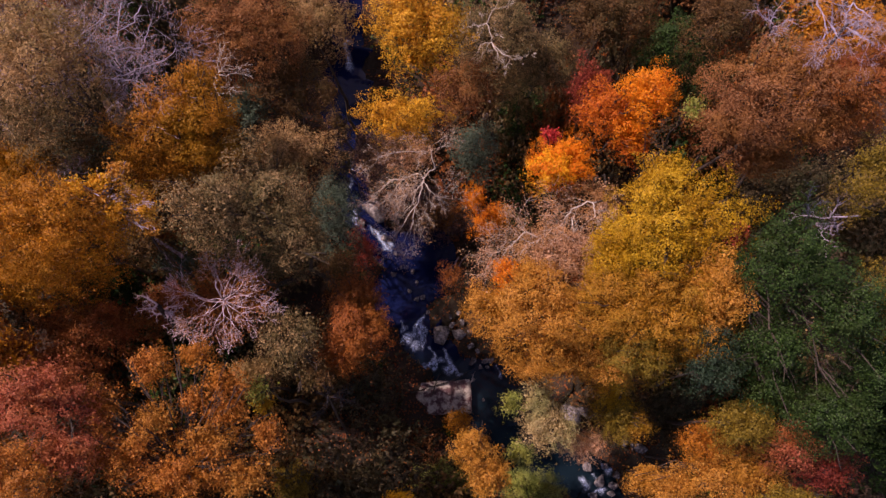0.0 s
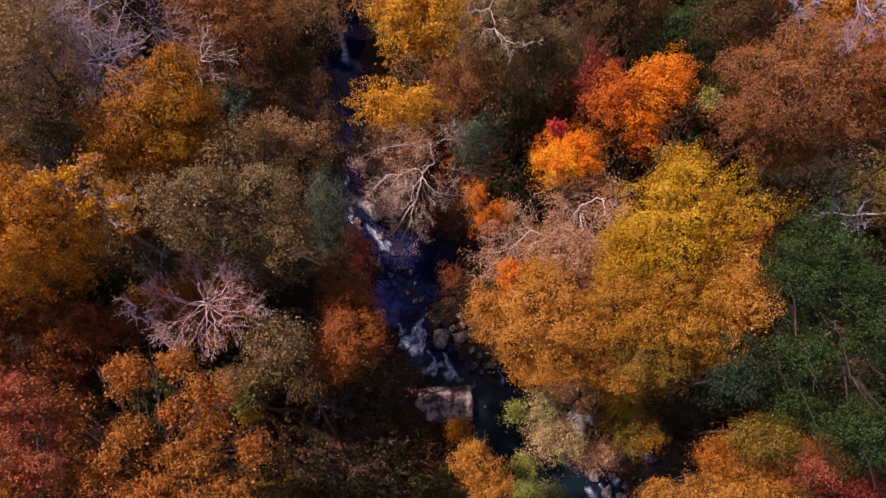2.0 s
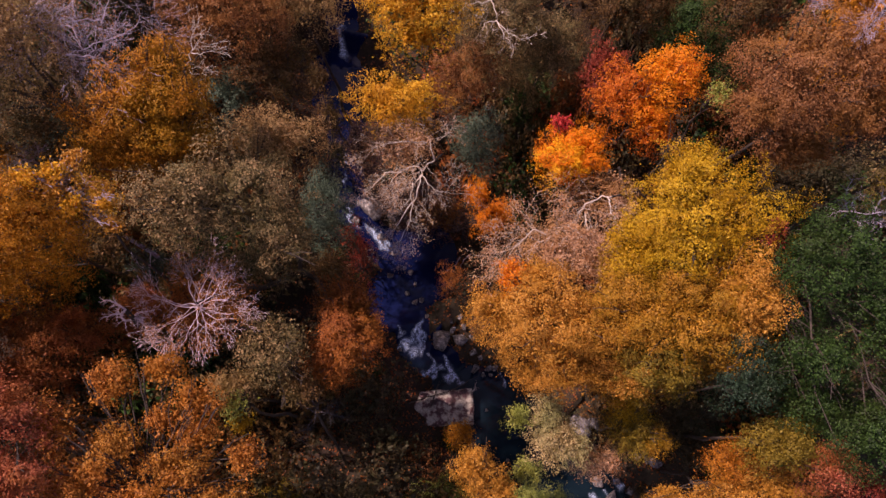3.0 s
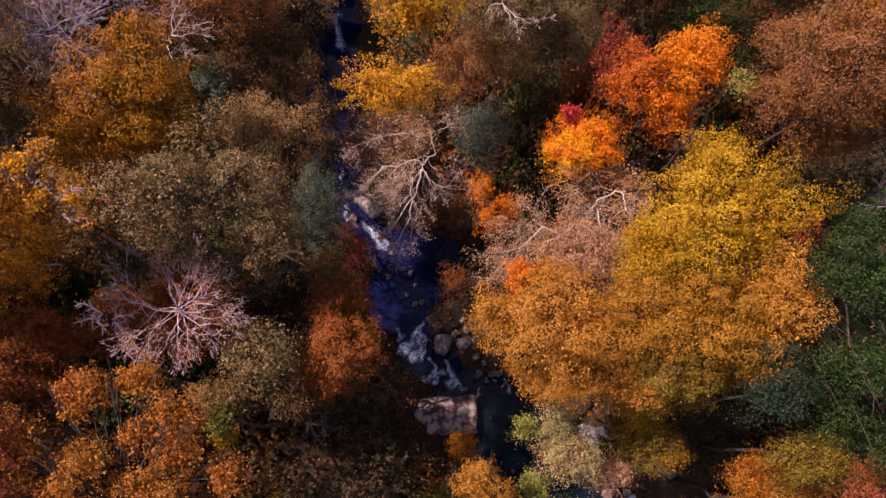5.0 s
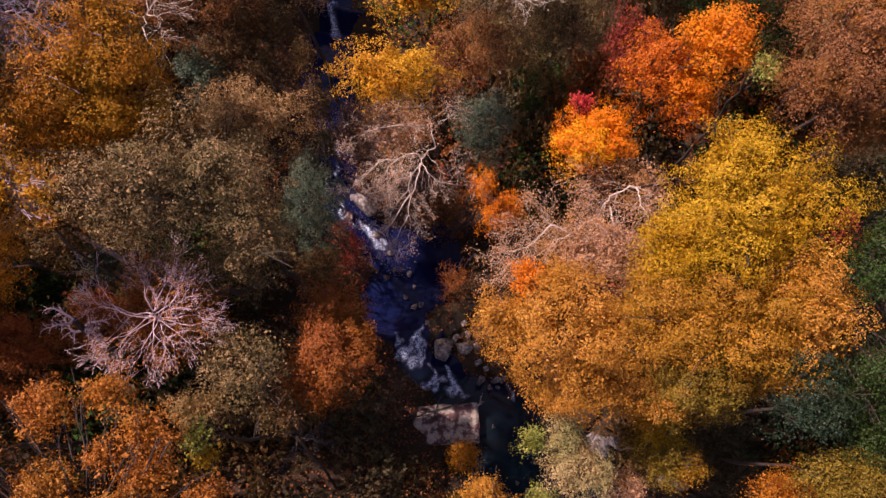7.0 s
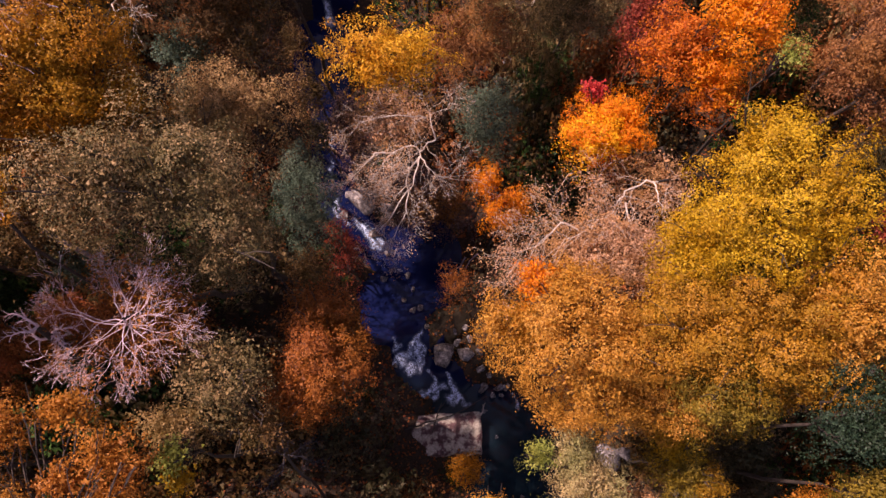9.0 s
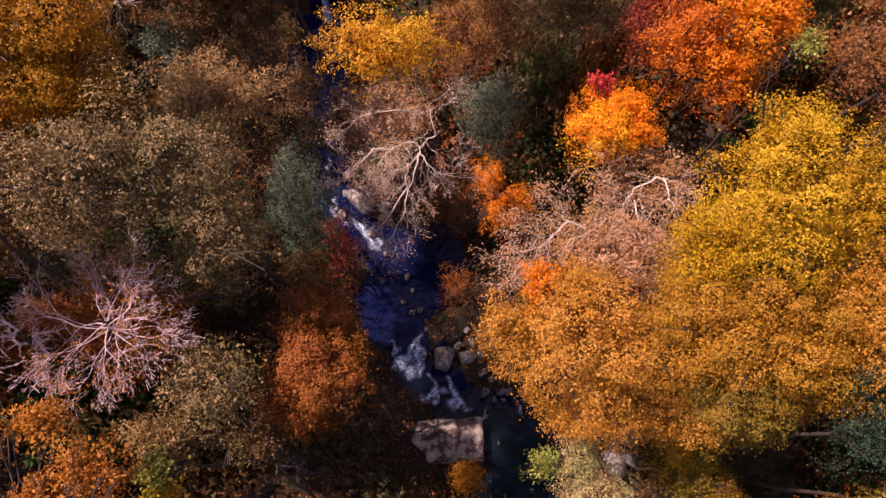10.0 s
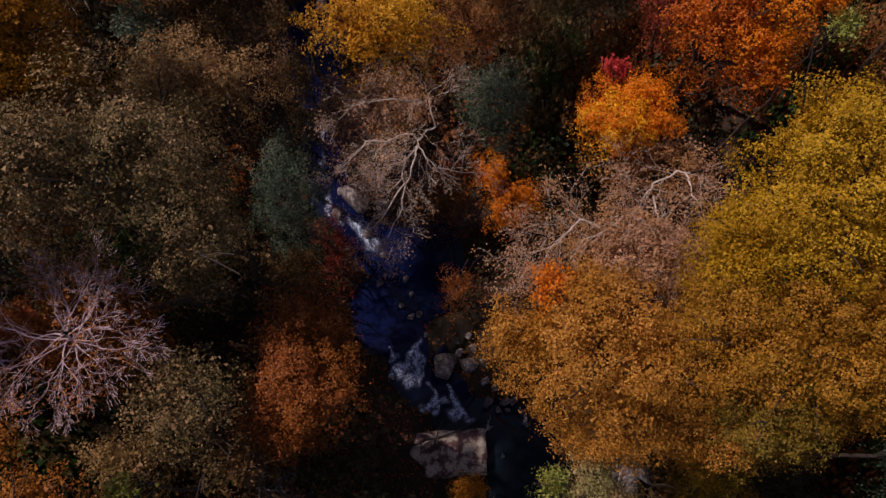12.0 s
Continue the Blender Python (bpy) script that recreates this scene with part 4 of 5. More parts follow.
tree("oak_tree", "yellow-green young oak over the stream", [((8.59, 9.20, 8.25), (1.34, 1.11, 1.19), OLIVEGOLD),
     ((8.17, 10.24, 8.80), (0.88, 1.11, 1.19), GOLD),
     ((9.55, 8.90, 8.09), (0.78, 0.86, 0.92), HONEY)], ragged=0.6, skirt=0.15)
tree("oak_tree", "olive-yellow oak on the ravine slope", [((11.92, 7.14, 15.01), (1.52, 0.97, 1.24), OLIVEGOLD)], ragged=0.2)
tree("maple_tree", "bright orange maple on the ravine slope", [((11.23, 7.13, 12.04), (1.12, 0.94, 1.01), EMBER),
     ((12.39, 5.95, 11.24), (2.27, 1.29, 1.38), ORANGE),
     ((10.27, 5.58, 10.23), (1.44, 0.91, 0.98), ORANGE),
     ((9.20, 6.03, 9.49), (1.03, 0.73, 0.78), ORANGE)], ragged=0.2)
tree("maple_tree", "dark rose-red maple on the ravine slope", [((13.61, 6.40, 14.90), (0.96, 0.97, 1.23), ROSE),
     ((15.36, 5.72, 13.47), (1.23, 0.87, 1.11), CRIMSON)], ragged=0.2)
tree("oak_tree", "olive oak on the ravine slope", [((13.85, 4.52, 13.09), (1.40, 0.60, 0.77), OLIVEGOLD)])
tree("oak_tree", "olive-yellow oak on the ravine slope", [((15.89, 10.48, 18.94), (0.86, 1.58, 2.01), OLIVEGOLD)])
shrub("yellow-green bush by the pool", (5.05, 7.03, 1.67), (1.96, 1.02, 1.30), LIME)
halo_tree("bare_tree", "leafless tree with a halo of pale pinkish twigs", (-8.62, 11.43, 17.37), 2.15, PINK_TWIGS, COPPER)
limbed_tree("half_bare_tree", "half-bare tree with white crooked limbs over the pool", (0.58, 26.30), [[(-0.40, 20.46, 13.10), (-0.76, 20.06, 13.34), (-0.95, 19.67, 13.37), (-0.75, 19.19, 13.34), (-0.39, 18.83, 13.14), (0.11, 18.81, 12.91), (1.08, 19.13, 12.40)],
            [(-0.89, 19.78, 13.31), (-1.28, 19.76, 13.64), (-1.63, 19.60, 13.78), (-2.22, 19.17, 13.78), (-2.36, 18.78, 13.57)],
            [(-0.95, 19.65, 13.24), (-1.08, 19.00, 13.24), (-1.35, 18.28, 13.08), (-1.41, 17.55, 12.69), (-1.90, 16.82, 12.30), (-2.11, 16.43, 11.87)],
            [(-1.35, 18.28, 13.08), (-1.89, 17.45, 12.87), (-2.30, 16.97, 12.61), (-2.59, 16.89, 12.34)],
            [(-1.01, 19.60, 13.22), (-1.41, 18.89, 13.40), (-1.89, 18.61, 13.59), (-2.30, 18.44, 13.50)],
            [(-1.36, 19.12, 13.30), (-1.49, 18.35, 13.12), (-1.89, 17.86, 13.08)],
            [(-1.89, 19.31, 13.86), (-2.49, 19.04, 14.28), (-2.94, 18.51, 14.11), (-3.35, 18.23, 13.84)],
            [(-0.40, 20.46, 13.10), (-0.62, 20.70, 13.69), (-0.61, 21.08, 14.11)],
            [(-0.77, 21.18, 13.49), (-1.50, 20.76, 14.17), (-2.30, 20.48, 14.47), (-3.10, 20.11, 14.62)]], PALE_BARK, 0.040, twig=0.8, depth=3, leaf_mat=PINKTAN, leaf_share=2)
tree("oak_tree", "pinkish tan oak with sparse leaves", [((-2.02, 21.90, 12.60), (2.13, 1.34, 1.71), PINKTAN)], dense=800, ragged=1.0, skirt=0.1, base=(0.22, 26.61))
tree("young_tree", "violet-grey twiggy young growth over the stream", [((-4.07, 22.56, 11.31), (0.95, 1.16, 1.48), PINKTAN)], leaf=0.06, dense=444, ragged=0.45)
limbed_tree("half_bare_tree", "crooked white-limbed tree with pinkish tan leaves", (9.33, 25.28), [[(7.00, 17.29, 15.05), (6.53, 17.08, 15.39), (5.78, 16.66, 15.39), (5.50, 16.27, 15.41), (5.16, 15.79, 15.38), (4.63, 15.45, 15.43), (4.01, 15.14, 15.26), (3.66, 15.00, 14.96)],
            [(6.76, 17.13, 15.30), (6.76, 16.49, 15.53), (6.86, 15.88, 15.43)],
            [(5.78, 16.37, 15.24), (5.75, 15.84, 15.29), (5.81, 15.39, 15.17)],
            [(5.04, 15.73, 15.35), (5.48, 15.25, 15.43), (5.86, 15.03, 15.32)],
            [(4.15, 15.35, 15.26), (3.62, 15.47, 15.55), (3.25, 15.16, 15.39), (2.96, 14.90, 15.13)]], PALE_BARK, 0.045, twig=1.3, depth=3, leaf_mat=PINKTAN, leaf_share=14)
limbed_tree("bare_tree", "leafless tree with long violet-grey limbs", (-18.91, 33.65), [[(-11.50, 16.97, 23.71), (-10.82, 17.04, 23.97), (-10.06, 17.08, 24.22), (-9.38, 17.38, 24.38), (-9.24, 17.98, 24.25)],
            [(-11.50, 16.97, 23.71), (-12.00, 16.92, 23.91), (-12.29, 16.53, 23.93)],
            [(-10.60, 18.07, 24.07), (-11.12, 17.70, 24.32), (-11.51, 17.73, 24.56), (-11.80, 17.47, 24.43)],
            [(-10.52, 19.23, 24.91), (-10.67, 18.56, 24.78), (-11.12, 18.15, 24.79), (-11.66, 17.65, 24.64)],
            [(-11.21, 19.32, 24.96), (-11.27, 18.31, 24.76), (-11.08, 17.64, 24.52)],
            [(-10.60, 17.98, 24.02), (-10.28, 18.45, 24.50), (-10.16, 18.71, 24.63)],
            [(-11.50, 16.97, 23.71), (-10.70, 16.70, 24.02), (-10.35, 16.44, 23.88)]], GREY_TWIGS, 0.026, twig=1.3, depth=3, leaf_mat=TAWNY, leaf_share=2)
limbed_tree("bare_tree", "leafless tree with pale twisted limbs", (26.68, 38.69), [[(14.53, 19.63, 24.67), (14.04, 19.02, 24.80), (13.89, 18.56, 24.78)],
            [(14.53, 19.57, 24.64), (13.90, 19.20, 24.89), (13.40, 19.16, 25.10)],
            [(14.53, 19.63, 24.67), (14.79, 18.92, 24.74), (14.93, 18.59, 24.80)],
            [(13.37, 19.87, 24.57), (13.21, 18.97, 24.77), (13.32, 18.30, 24.64), (13.11, 18.04, 24.51)],
            [(13.51, 18.62, 24.59), (13.58, 17.98, 24.70), (13.88, 17.81, 24.61)],
            [(14.20, 18.45, 24.50), (14.42, 18.06, 24.63), (14.71, 17.88, 24.53)]], GREY_TWIGS, 0.032, twig=0.9, depth=3)
limbed_tree("dead_tree", "small dead tree with white forked branches", (-13.44, 29.46), [[(-9.08, 19.12, 21.00), (-8.80, 19.20, 21.50), (-8.52, 19.26, 21.75), (-8.23, 19.41, 21.84)],
            [(-8.86, 19.30, 21.32), (-8.47, 19.10, 21.45), (-8.03, 19.20, 21.50)],
            [(-9.08, 19.12, 21.00), (-8.80, 18.52, 21.14), (-8.58, 18.33, 21.03)],
            [(-8.86, 19.30, 21.32), (-8.78, 19.59, 21.71), (-8.73, 19.83, 21.83)]], PALE_BARK, 0.026, twig=0.7, depth=2)
limbed_tree("dead_tree", "bare grey branches lying in the shade", (24.57, 23.21), [[(17.51, 15.32, 17.17), (16.68, 15.27, 17.14), (15.86, 15.23, 17.12), (15.03, 15.32, 17.17)],
            [(16.21, 15.25, 17.13), (16.34, 15.57, 17.53), (16.93, 15.88, 17.69)],
            [(16.21, 15.25, 17.13), (16.06, 15.46, 17.47)]], GREY_TWIGS, 0.060, twig=0.6, depth=2)
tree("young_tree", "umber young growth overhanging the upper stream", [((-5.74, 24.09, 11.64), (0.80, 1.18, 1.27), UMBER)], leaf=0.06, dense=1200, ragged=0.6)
tree("young_tree", "dark young growth overhanging the upper stream", [((-5.47, 23.09, 9.98), (0.66, 0.97, 1.04), SHADEBRUSH)], leaf=0.06, dense=1200, ragged=0.6)
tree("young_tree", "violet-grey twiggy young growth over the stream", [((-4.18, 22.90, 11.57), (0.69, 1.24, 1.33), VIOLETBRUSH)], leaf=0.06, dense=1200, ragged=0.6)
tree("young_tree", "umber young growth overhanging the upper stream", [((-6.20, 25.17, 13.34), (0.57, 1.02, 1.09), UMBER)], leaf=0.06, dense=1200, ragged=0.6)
halo_tree("bare_tree", "leafless tree with a haze of violet-grey twigs", (-13.34, 18.55, 23.98), 2.3, GREY_TWIGS, UMBER, limbs=10)
halo_tree("bare_tree", "leafless tree with a haze of violet-grey twigs", (-11.46, 18.17, 22.65), 1.5, GREY_TWIGS, UMBER, limbs=8)
halo_tree("bare_tree", "leafless tree with a haze of violet-grey twigs", (-15.24, 17.47, 22.84), 1.7, GREY_TWIGS, UMBER, limbs=8)
tree("young_tree", "pale grey-green young tree beside the scarlet maple", [((11.39, 20.97, 17.34), (0.56, 0.72, 0.77), LIME)], leaf=0.06, dense=900, ragged=0.8, skirt=0.1)
tree("half_bare_tree", "half-bare tree with bright yellow-orange leaf clumps on its tips", [((-11.87, 13.71, 22.20), (0.41, 0.28, 0.29), YELLOW),
     ((-11.32, 14.18, 22.23), (0.38, 0.22, 0.23), ORANGE),
     ((-11.99, 13.13, 21.89), (0.44, 0.34, 0.36), ORANGE),
     ((-11.45, 12.93, 21.56), (0.35, 0.25, 0.26), YELLOW),
     ((-10.40, 13.07, 21.41), (0.32, 0.20, 0.22), YELLOW),
     ((-10.78, 13.63, 21.48), (0.22, 0.16, 0.17), ORANGE),
     ((-11.91, 12.57, 21.14), (0.29, 0.22, 0.23), ORANGE),
     ((-10.39, 12.68, 20.75), (0.19, 0.19, 0.20), ORANGE),
     ((-12.65, 13.43, 22.28), (0.52, 0.39, 0.42), YELLOW)], dense=2000, ragged=0.6, skirt=0.1, bark_of=GREY_TWIGS)
tree("young_tree", "yellow-green young tree beside the copper oak", [((-7.05, 7.98, 16.44), (0.45, 0.58, 0.62), LIME),
     ((-6.82, 7.56, 16.21), (0.35, 0.27, 0.29), GOLD)], dense=1800, ragged=0.6, skirt=0.15)
rock("boulder", (-0.14, 16.25, 1.15), (0.72, 0.86, 0.75), 11, "grey weathered boulder in the cascade", turn=20, cuts=26)
rock("boulder", (1.06, 16.30, 1.00), (0.50, 0.48, 0.45), 12, "grey-brown boulder beside the larger one", cuts=22)
slab((-0.07, 12.43, 0.35), (1.75, 0.95, 0.5), 3, "flat maroon rock slab with pale lichen beside the pool")
rock("stone", (-0.56, 17.31, 1.50), (0.27, 0.26, 0.20), 30, "grey rounded stone in the stream", turn=166, group="stones in the stream", category="stone", cuts=12)
rock("stone", (-0.95, 17.54, 1.60), (0.18, 0.11, 0.10), 31, "weathered brownish stone at the water's edge", turn=63, group="stones in the stream", category="stone", cuts=12)
rock("stone", (0.56, 16.83, 1.30), (0.20, 0.20, 0.11), 32, "grey rounded stone in the stream", turn=120, group="stones in the stream", category="stone", cuts=12)
rock("stone", (1.20, 16.97, 1.40), (0.19, 0.15, 0.10), 33, "weathered brownish stone at the water's edge", turn=63, group="stones in the stream", category="stone", cuts=12)
rock("stone", (1.69, 16.42, 1.10), (0.18, 0.17, 0.13), 34, "grey rounded stone in the stream", turn=99, group="stones in the stream", category="stone", cuts=12)
rock("stone", (1.79, 15.63, 0.80), (0.21, 0.24, 0.14), 35, "weathered brownish stone at the water's edge", turn=158, group="stones in the stream", category="stone", cuts=12)
rock("stone", (2.14, 15.30, 0.70), (0.17, 0.13, 0.14), 36, "grey rounded stone in the stream", turn=1, group="stones in the stream", category="stone", cuts=12)
rock("stone", (1.82, 14.71, 0.50), (0.23, 0.21, 0.21), 37, "weathered brownish stone at the water's edge", turn=42, group="stones in the stream", category="stone", cuts=12)
rock("stone", (2.31, 14.41, 0.30), (0.16, 0.18, 0.12), 38, "grey rounded stone in the stream", turn=173, group="stones in the stream", category="stone", cuts=12)
rock("stone", (2.59, 14.71, 0.50), (0.27, 0.20, 0.21), 39, "weathered brownish stone at the water's edge", turn=50, group="stones in the stream", category="stone", cuts=12)
rock("stone", (3.01, 14.78, 0.50), (0.22, 0.20, 0.12), 40, "grey rounded stone in the stream", turn=92, group="stones in the stream", category="stone", cuts=12)
rock("stone", (2.73, 14.41, 0.30), (0.12, 0.13, 0.07), 41, "weathered brownish stone at the water's edge", turn=84, group="stones in the stream", category="stone", cuts=12)
rock("stone", (-1.77, 13.91, 0.50), (0.21, 0.21, 0.12), 42, "grey rounded stone in the stream", turn=173, group="stones in the stream", category="stone", cuts=12)
rock("stone", (-2.73, 13.92, 0.70), (0.17, 0.12, 0.10), 43, "weathered brownish stone at the water's edge", turn=78, group="stones in the stream", category="stone", cuts=12)
rock("stone", (-3.18, 20.09, 1.75), (0.26, 0.22, 0.17), 44, "grey rounded stone in the stream", turn=180, group="stones in the stream", category="stone", cuts=12)
rock("stone", (-1.95, 20.25, 1.75), (0.17, 0.15, 0.15), 45, "weathered brownish stone at the water's edge", turn=91, group="stones in the stream", category="stone", cuts=12)
rock("stone", (-1.65, 19.53, 1.75), (0.19, 0.13, 0.13), 46, "grey rounded stone in the stream", turn=93, group="stones in the stream", category="stone", cuts=12)
rock("stone", (-2.11, 18.94, 1.75), (0.16, 0.18, 0.11), 47, "weathered brownish stone at the water's edge", turn=46, group="stones in the stream", category="stone", cuts=12)
rock("stone", (-1.67, 18.36, 1.75), (0.20, 0.20, 0.11), 48, "grey rounded stone in the stream", turn=62, group="stones in the stream", category="stone", cuts=12)
rock("stone", (-1.28, 18.55, 1.75), (0.18, 0.17, 0.10), 49, "weathered brownish stone at the water's edge", turn=90, group="stones in the stream", category="stone", cuts=12)
rock("stone", (-3.07, 21.48, 1.90), (0.20, 0.14, 0.12), 50, "grey rounded stone in the stream", turn=150, group="stones in the stream", category="stone", cuts=12)
rock("stone", (-2.53, 15.75, 0.90), (0.14, 0.13, 0.10), 51, "weathered brownish stone at the water's edge", turn=9, group="stones in the stream", category="stone", cuts=12)
rock("stone", (1.47, 19.66, 1.90), (0.15, 0.17, 0.09), 52, "grey rounded stone in the stream", turn=131, group="stones in the stream", category="stone", cuts=12)
rock("stone", (1.85, 13.70, 0.05), (0.11, 0.11, 0.07), 53, "weathered brownish stone at the water's edge", turn=179, group="stones in the stream", category="stone", cuts=12)
rock("stone", (2.48, 12.43, 0.00), (0.10, 0.09, 0.07), 54, "grey rounded stone in the stream", turn=45, group="stones in the stream", category="stone", cuts=12)
rock("stone", (0.54, 11.50, 0.20), (0.21, 0.18, 0.14), 55, "weathered brownish stone at the water's edge", turn=79, group="stones in the stream", category="stone", cuts=12)
rock("stone", (0.39, 17.31, 1.50), (0.20, 0.13, 0.10), 56, "grey rounded stone in the stream", turn=153, group="stones in the stream", category="stone", cuts=12)
rock("stone", (0.99, 17.46, 1.60), (0.17, 0.15, 0.10), 57, "weathered brownish stone at the water's edge", turn=152, group="stones in the stream", category="stone", cuts=12)
rock("stone", (8.70, 8.74, -1.80), (0.34, 0.29, 0.26), 58, "grey rounded stone in the stream", turn=37, group="stones in the stream", category="stone", cuts=12)
rock("stone", (9.50, 7.97, -1.90), (0.30, 0.38, 0.20), 59, "weathered brownish stone at the water's edge", turn=126, group="stones in the stream", category="stone", cuts=12)
rock("stone", (10.54, 8.28, -1.80), (0.26, 0.22, 0.22), 60, "grey rounded stone in the stream", turn=144, group="stones in the stream", category="stone", cuts=12)
rock("stone", (7.99, 7.47, -2.10), (0.38, 0.31, 0.25), 61, "weathered brownish stone at the water's edge", turn=27, group="stones in the stream", category="stone", cuts=12)
rock("stone", (9.08, 7.11, -2.30), (0.27, 0.27, 0.17), 62, "grey rounded stone in the stream", turn=107, group="stones in the stream", category="stone", cuts=12)
rock("stone", (10.15, 7.28, -2.10), (0.24, 0.23, 0.21), 63, "weathered brownish stone at the water's edge", turn=43, group="stones in the stream", category="stone", cuts=12)
rock("stone", (8.43, 7.98, -2.00), (0.20, 0.15, 0.12), 64, "grey rounded stone in the stream", turn=81, group="stones in the stream", category="stone", cuts=12)
rock("stone", (9.87, 8.77, -1.60), (0.24, 0.20, 0.16), 65, "weathered brownish stone at the water's edge", turn=37, group="stones in the stream", category="stone", cuts=12)
rock("stone", (11.89, 9.60, -0.60), (0.33, 0.40, 0.27), 66, "grey rounded stone in the stream", turn=45, group="stones in the stream", category="stone", cuts=12)
rock("stone", (11.38, 9.75, -0.50), (0.27, 0.23, 0.16), 67, "weathered brownish stone at the water's edge", turn=22, group="stones in the stream", category="stone", cuts=12)
rock("stone", (10.86, 9.89, -0.40), (0.26, 0.24, 0.18), 68, "grey rounded stone in the stream", turn=128, group="stones in the stream", category="stone", cuts=12)
rock("stone", (7.58, 11.28, 0.95), (0.62, 0.60, 0.46), 69, "weathered brownish stone at the water's edge", turn=177, group="stones in the stream", category="stone", cuts=12)
rock("stone", (8.26, 11.46, 1.10), (0.46, 0.38, 0.32), 70, "grey rounded stone in the stream", turn=143, group="stones in the stream", category="stone", cuts=12)
rock("stone", (7.24, 11.66, 1.00), (0.28, 0.21, 0.17), 71, "weathered brownish stone at the water's edge", turn=176, group="stones in the stream", category="stone", cuts=12)
rock("stone", (10.28, 7.72, -2.00), (0.28, 0.28, 0.16), 72, "grey rounded stone in the stream", turn=45, group="stones in the stream", category="stone", cuts=12)
rock("stone", (4.03, 9.28, 0.10), (0.18, 0.13, 0.12), 73, "weathered brownish stone at the water's edge", turn=64, group="stones in the stream", category="stone", cuts=12)
rock("stone", (3.54, 9.62, 0.05), (0.13, 0.11, 0.09), 74, "grey rounded stone in the stream", turn=128, group="stones in the stream", category="stone", cuts=12)
rock("stone", (-3.80, 22.46, 2.40), (0.23, 0.22, 0.14), 75, "weathered brownish stone at the water's edge", turn=164, group="stones in the stream", category="stone", cuts=12)
rock("stone", (-5.21, 23.05, 3.20), (0.24, 0.27, 0.17), 76, "grey rounded stone in the stream", turn=44, group="stones in the stream", category="stone", cuts=12)
rock("stone", (-5.72, 22.12, 3.00), (0.34, 0.29, 0.24), 77, "weathered brownish stone at the water's edge", turn=85, group="stones in the stream", category="stone", cuts=12)
rock("stone", (-5.05, 24.07, 3.60), (0.26, 0.24, 0.15), 78, "grey rounded stone in the stream", turn=92, group="stones in the stream", category="stone", cuts=12)
rock("stone", (3.09, 28.97, 8.00), (0.35, 0.27, 0.22), 79, "weathered brownish stone at the water's edge", turn=171, group="stones in the stream", category="stone", cuts=12)
rock("stone", (3.54, 28.47, 7.80), (0.28, 0.20, 0.20), 80, "grey rounded stone in the stream", turn=148, group="stones in the stream", category="stone", cuts=12)
rock("stone", (2.67, 28.27, 7.50), (0.26, 0.27, 0.16), 81, "weathered brownish stone at the water's edge", turn=141, group="stones in the stream", category="stone", cuts=12)
rock("stone", (-4.21, 23.77, 3.40), (0.75, 0.66, 0.51), 82, "grey rounded stone in the stream", turn=7, group="stones in the stream", category="stone", cuts=12)
rock("stone", (-3.07, 23.59, 3.00), (0.46, 0.48, 0.37), 83, "weathered brownish stone at the water's edge", turn=46, group="stones in the stream", category="stone", cuts=12)
stick("fallen_branch", "thin fallen branch lying across the slab", [(-2.83, 12.24, 1.00), (-1.32, 12.72, 1.15), (0.20, 13.18, 1.00), (1.31, 13.81, 0.80)], 0.050, BARK)
stick("fallen_branch", "thin fallen branch lying across the slab", [(-0.64, 12.37, 1.15), (-0.41, 13.29, 1.00), (-0.21, 13.88, 0.80)], 0.040, BARK)
stick("fallen_branch", "pale fallen branch beside the pool", [(1.67, 13.45, 0.15), (1.88, 13.74, 0.15), (1.82, 13.97, 0.20)], 0.040, PALE_BARK)
stick("fallen_branch", "pale branch hanging over the upper pool", [(1.65, 21.12, 2.60), (1.22, 20.87, 2.30), (1.01, 20.36, 2.10)], 0.050, GREY_TWIGS)
stick("fallen_branch", "pale branch hanging over the upper pool", [(1.01, 21.02, 2.40), (0.76, 20.59, 2.20), (0.22, 20.24, 2.10)], 0.045, GREY_TWIGS)
stick("fallen_log", "dark fallen log on the slope", [(6.21, 27.91, 8.50), (5.33, 27.78, 7.00), (4.37, 27.29, 5.60)], 0.220, BARK)
stick("fallen_log", "dark fallen log on the slope", [(5.34, 28.31, 8.80), (4.27, 28.07, 7.20)], 0.160, BARK)
shrub("brown bush at the pool edge", (0.45, 18.88, 3.77), (0.86, 0.98, 1.25), RUST, dense=777)
shrub("red-brown bush on the stream bank", (-4.84, 20.07, 5.32), (0.91, 1.61, 2.05), CRIMSON, dense=777)
# growth added to fill the shaded gaps; the darkest leaves supply the shade
tree("young_tree", "young growth filling the gap between trees, coloured dark for shade", [((-19.29, 13.08, 11.65), (1.94, 1.15, 1.46), SHADEBRUSH)], leaf=0.068, dense=962, ragged=0.45)
tree("young_tree", "young growth filling the gap between trees, coloured dark for shade", [((-17.62, 14.40, 11.31), (1.71, 1.05, 1.34), SHADEBRUSH)], leaf=0.068, dense=962, ragged=0.45)
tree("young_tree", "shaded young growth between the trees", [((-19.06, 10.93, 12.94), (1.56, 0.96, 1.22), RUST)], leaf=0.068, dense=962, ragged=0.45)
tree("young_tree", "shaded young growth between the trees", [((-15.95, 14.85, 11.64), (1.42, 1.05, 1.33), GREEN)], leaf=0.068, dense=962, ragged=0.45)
tree("young_tree", "young growth filling the gap between trees, coloured dark for shade", [((-15.56, 16.26, 11.28), (1.31, 1.08, 1.37), SHADEBRUSH)], leaf=0.068, dense=962, ragged=0.45)
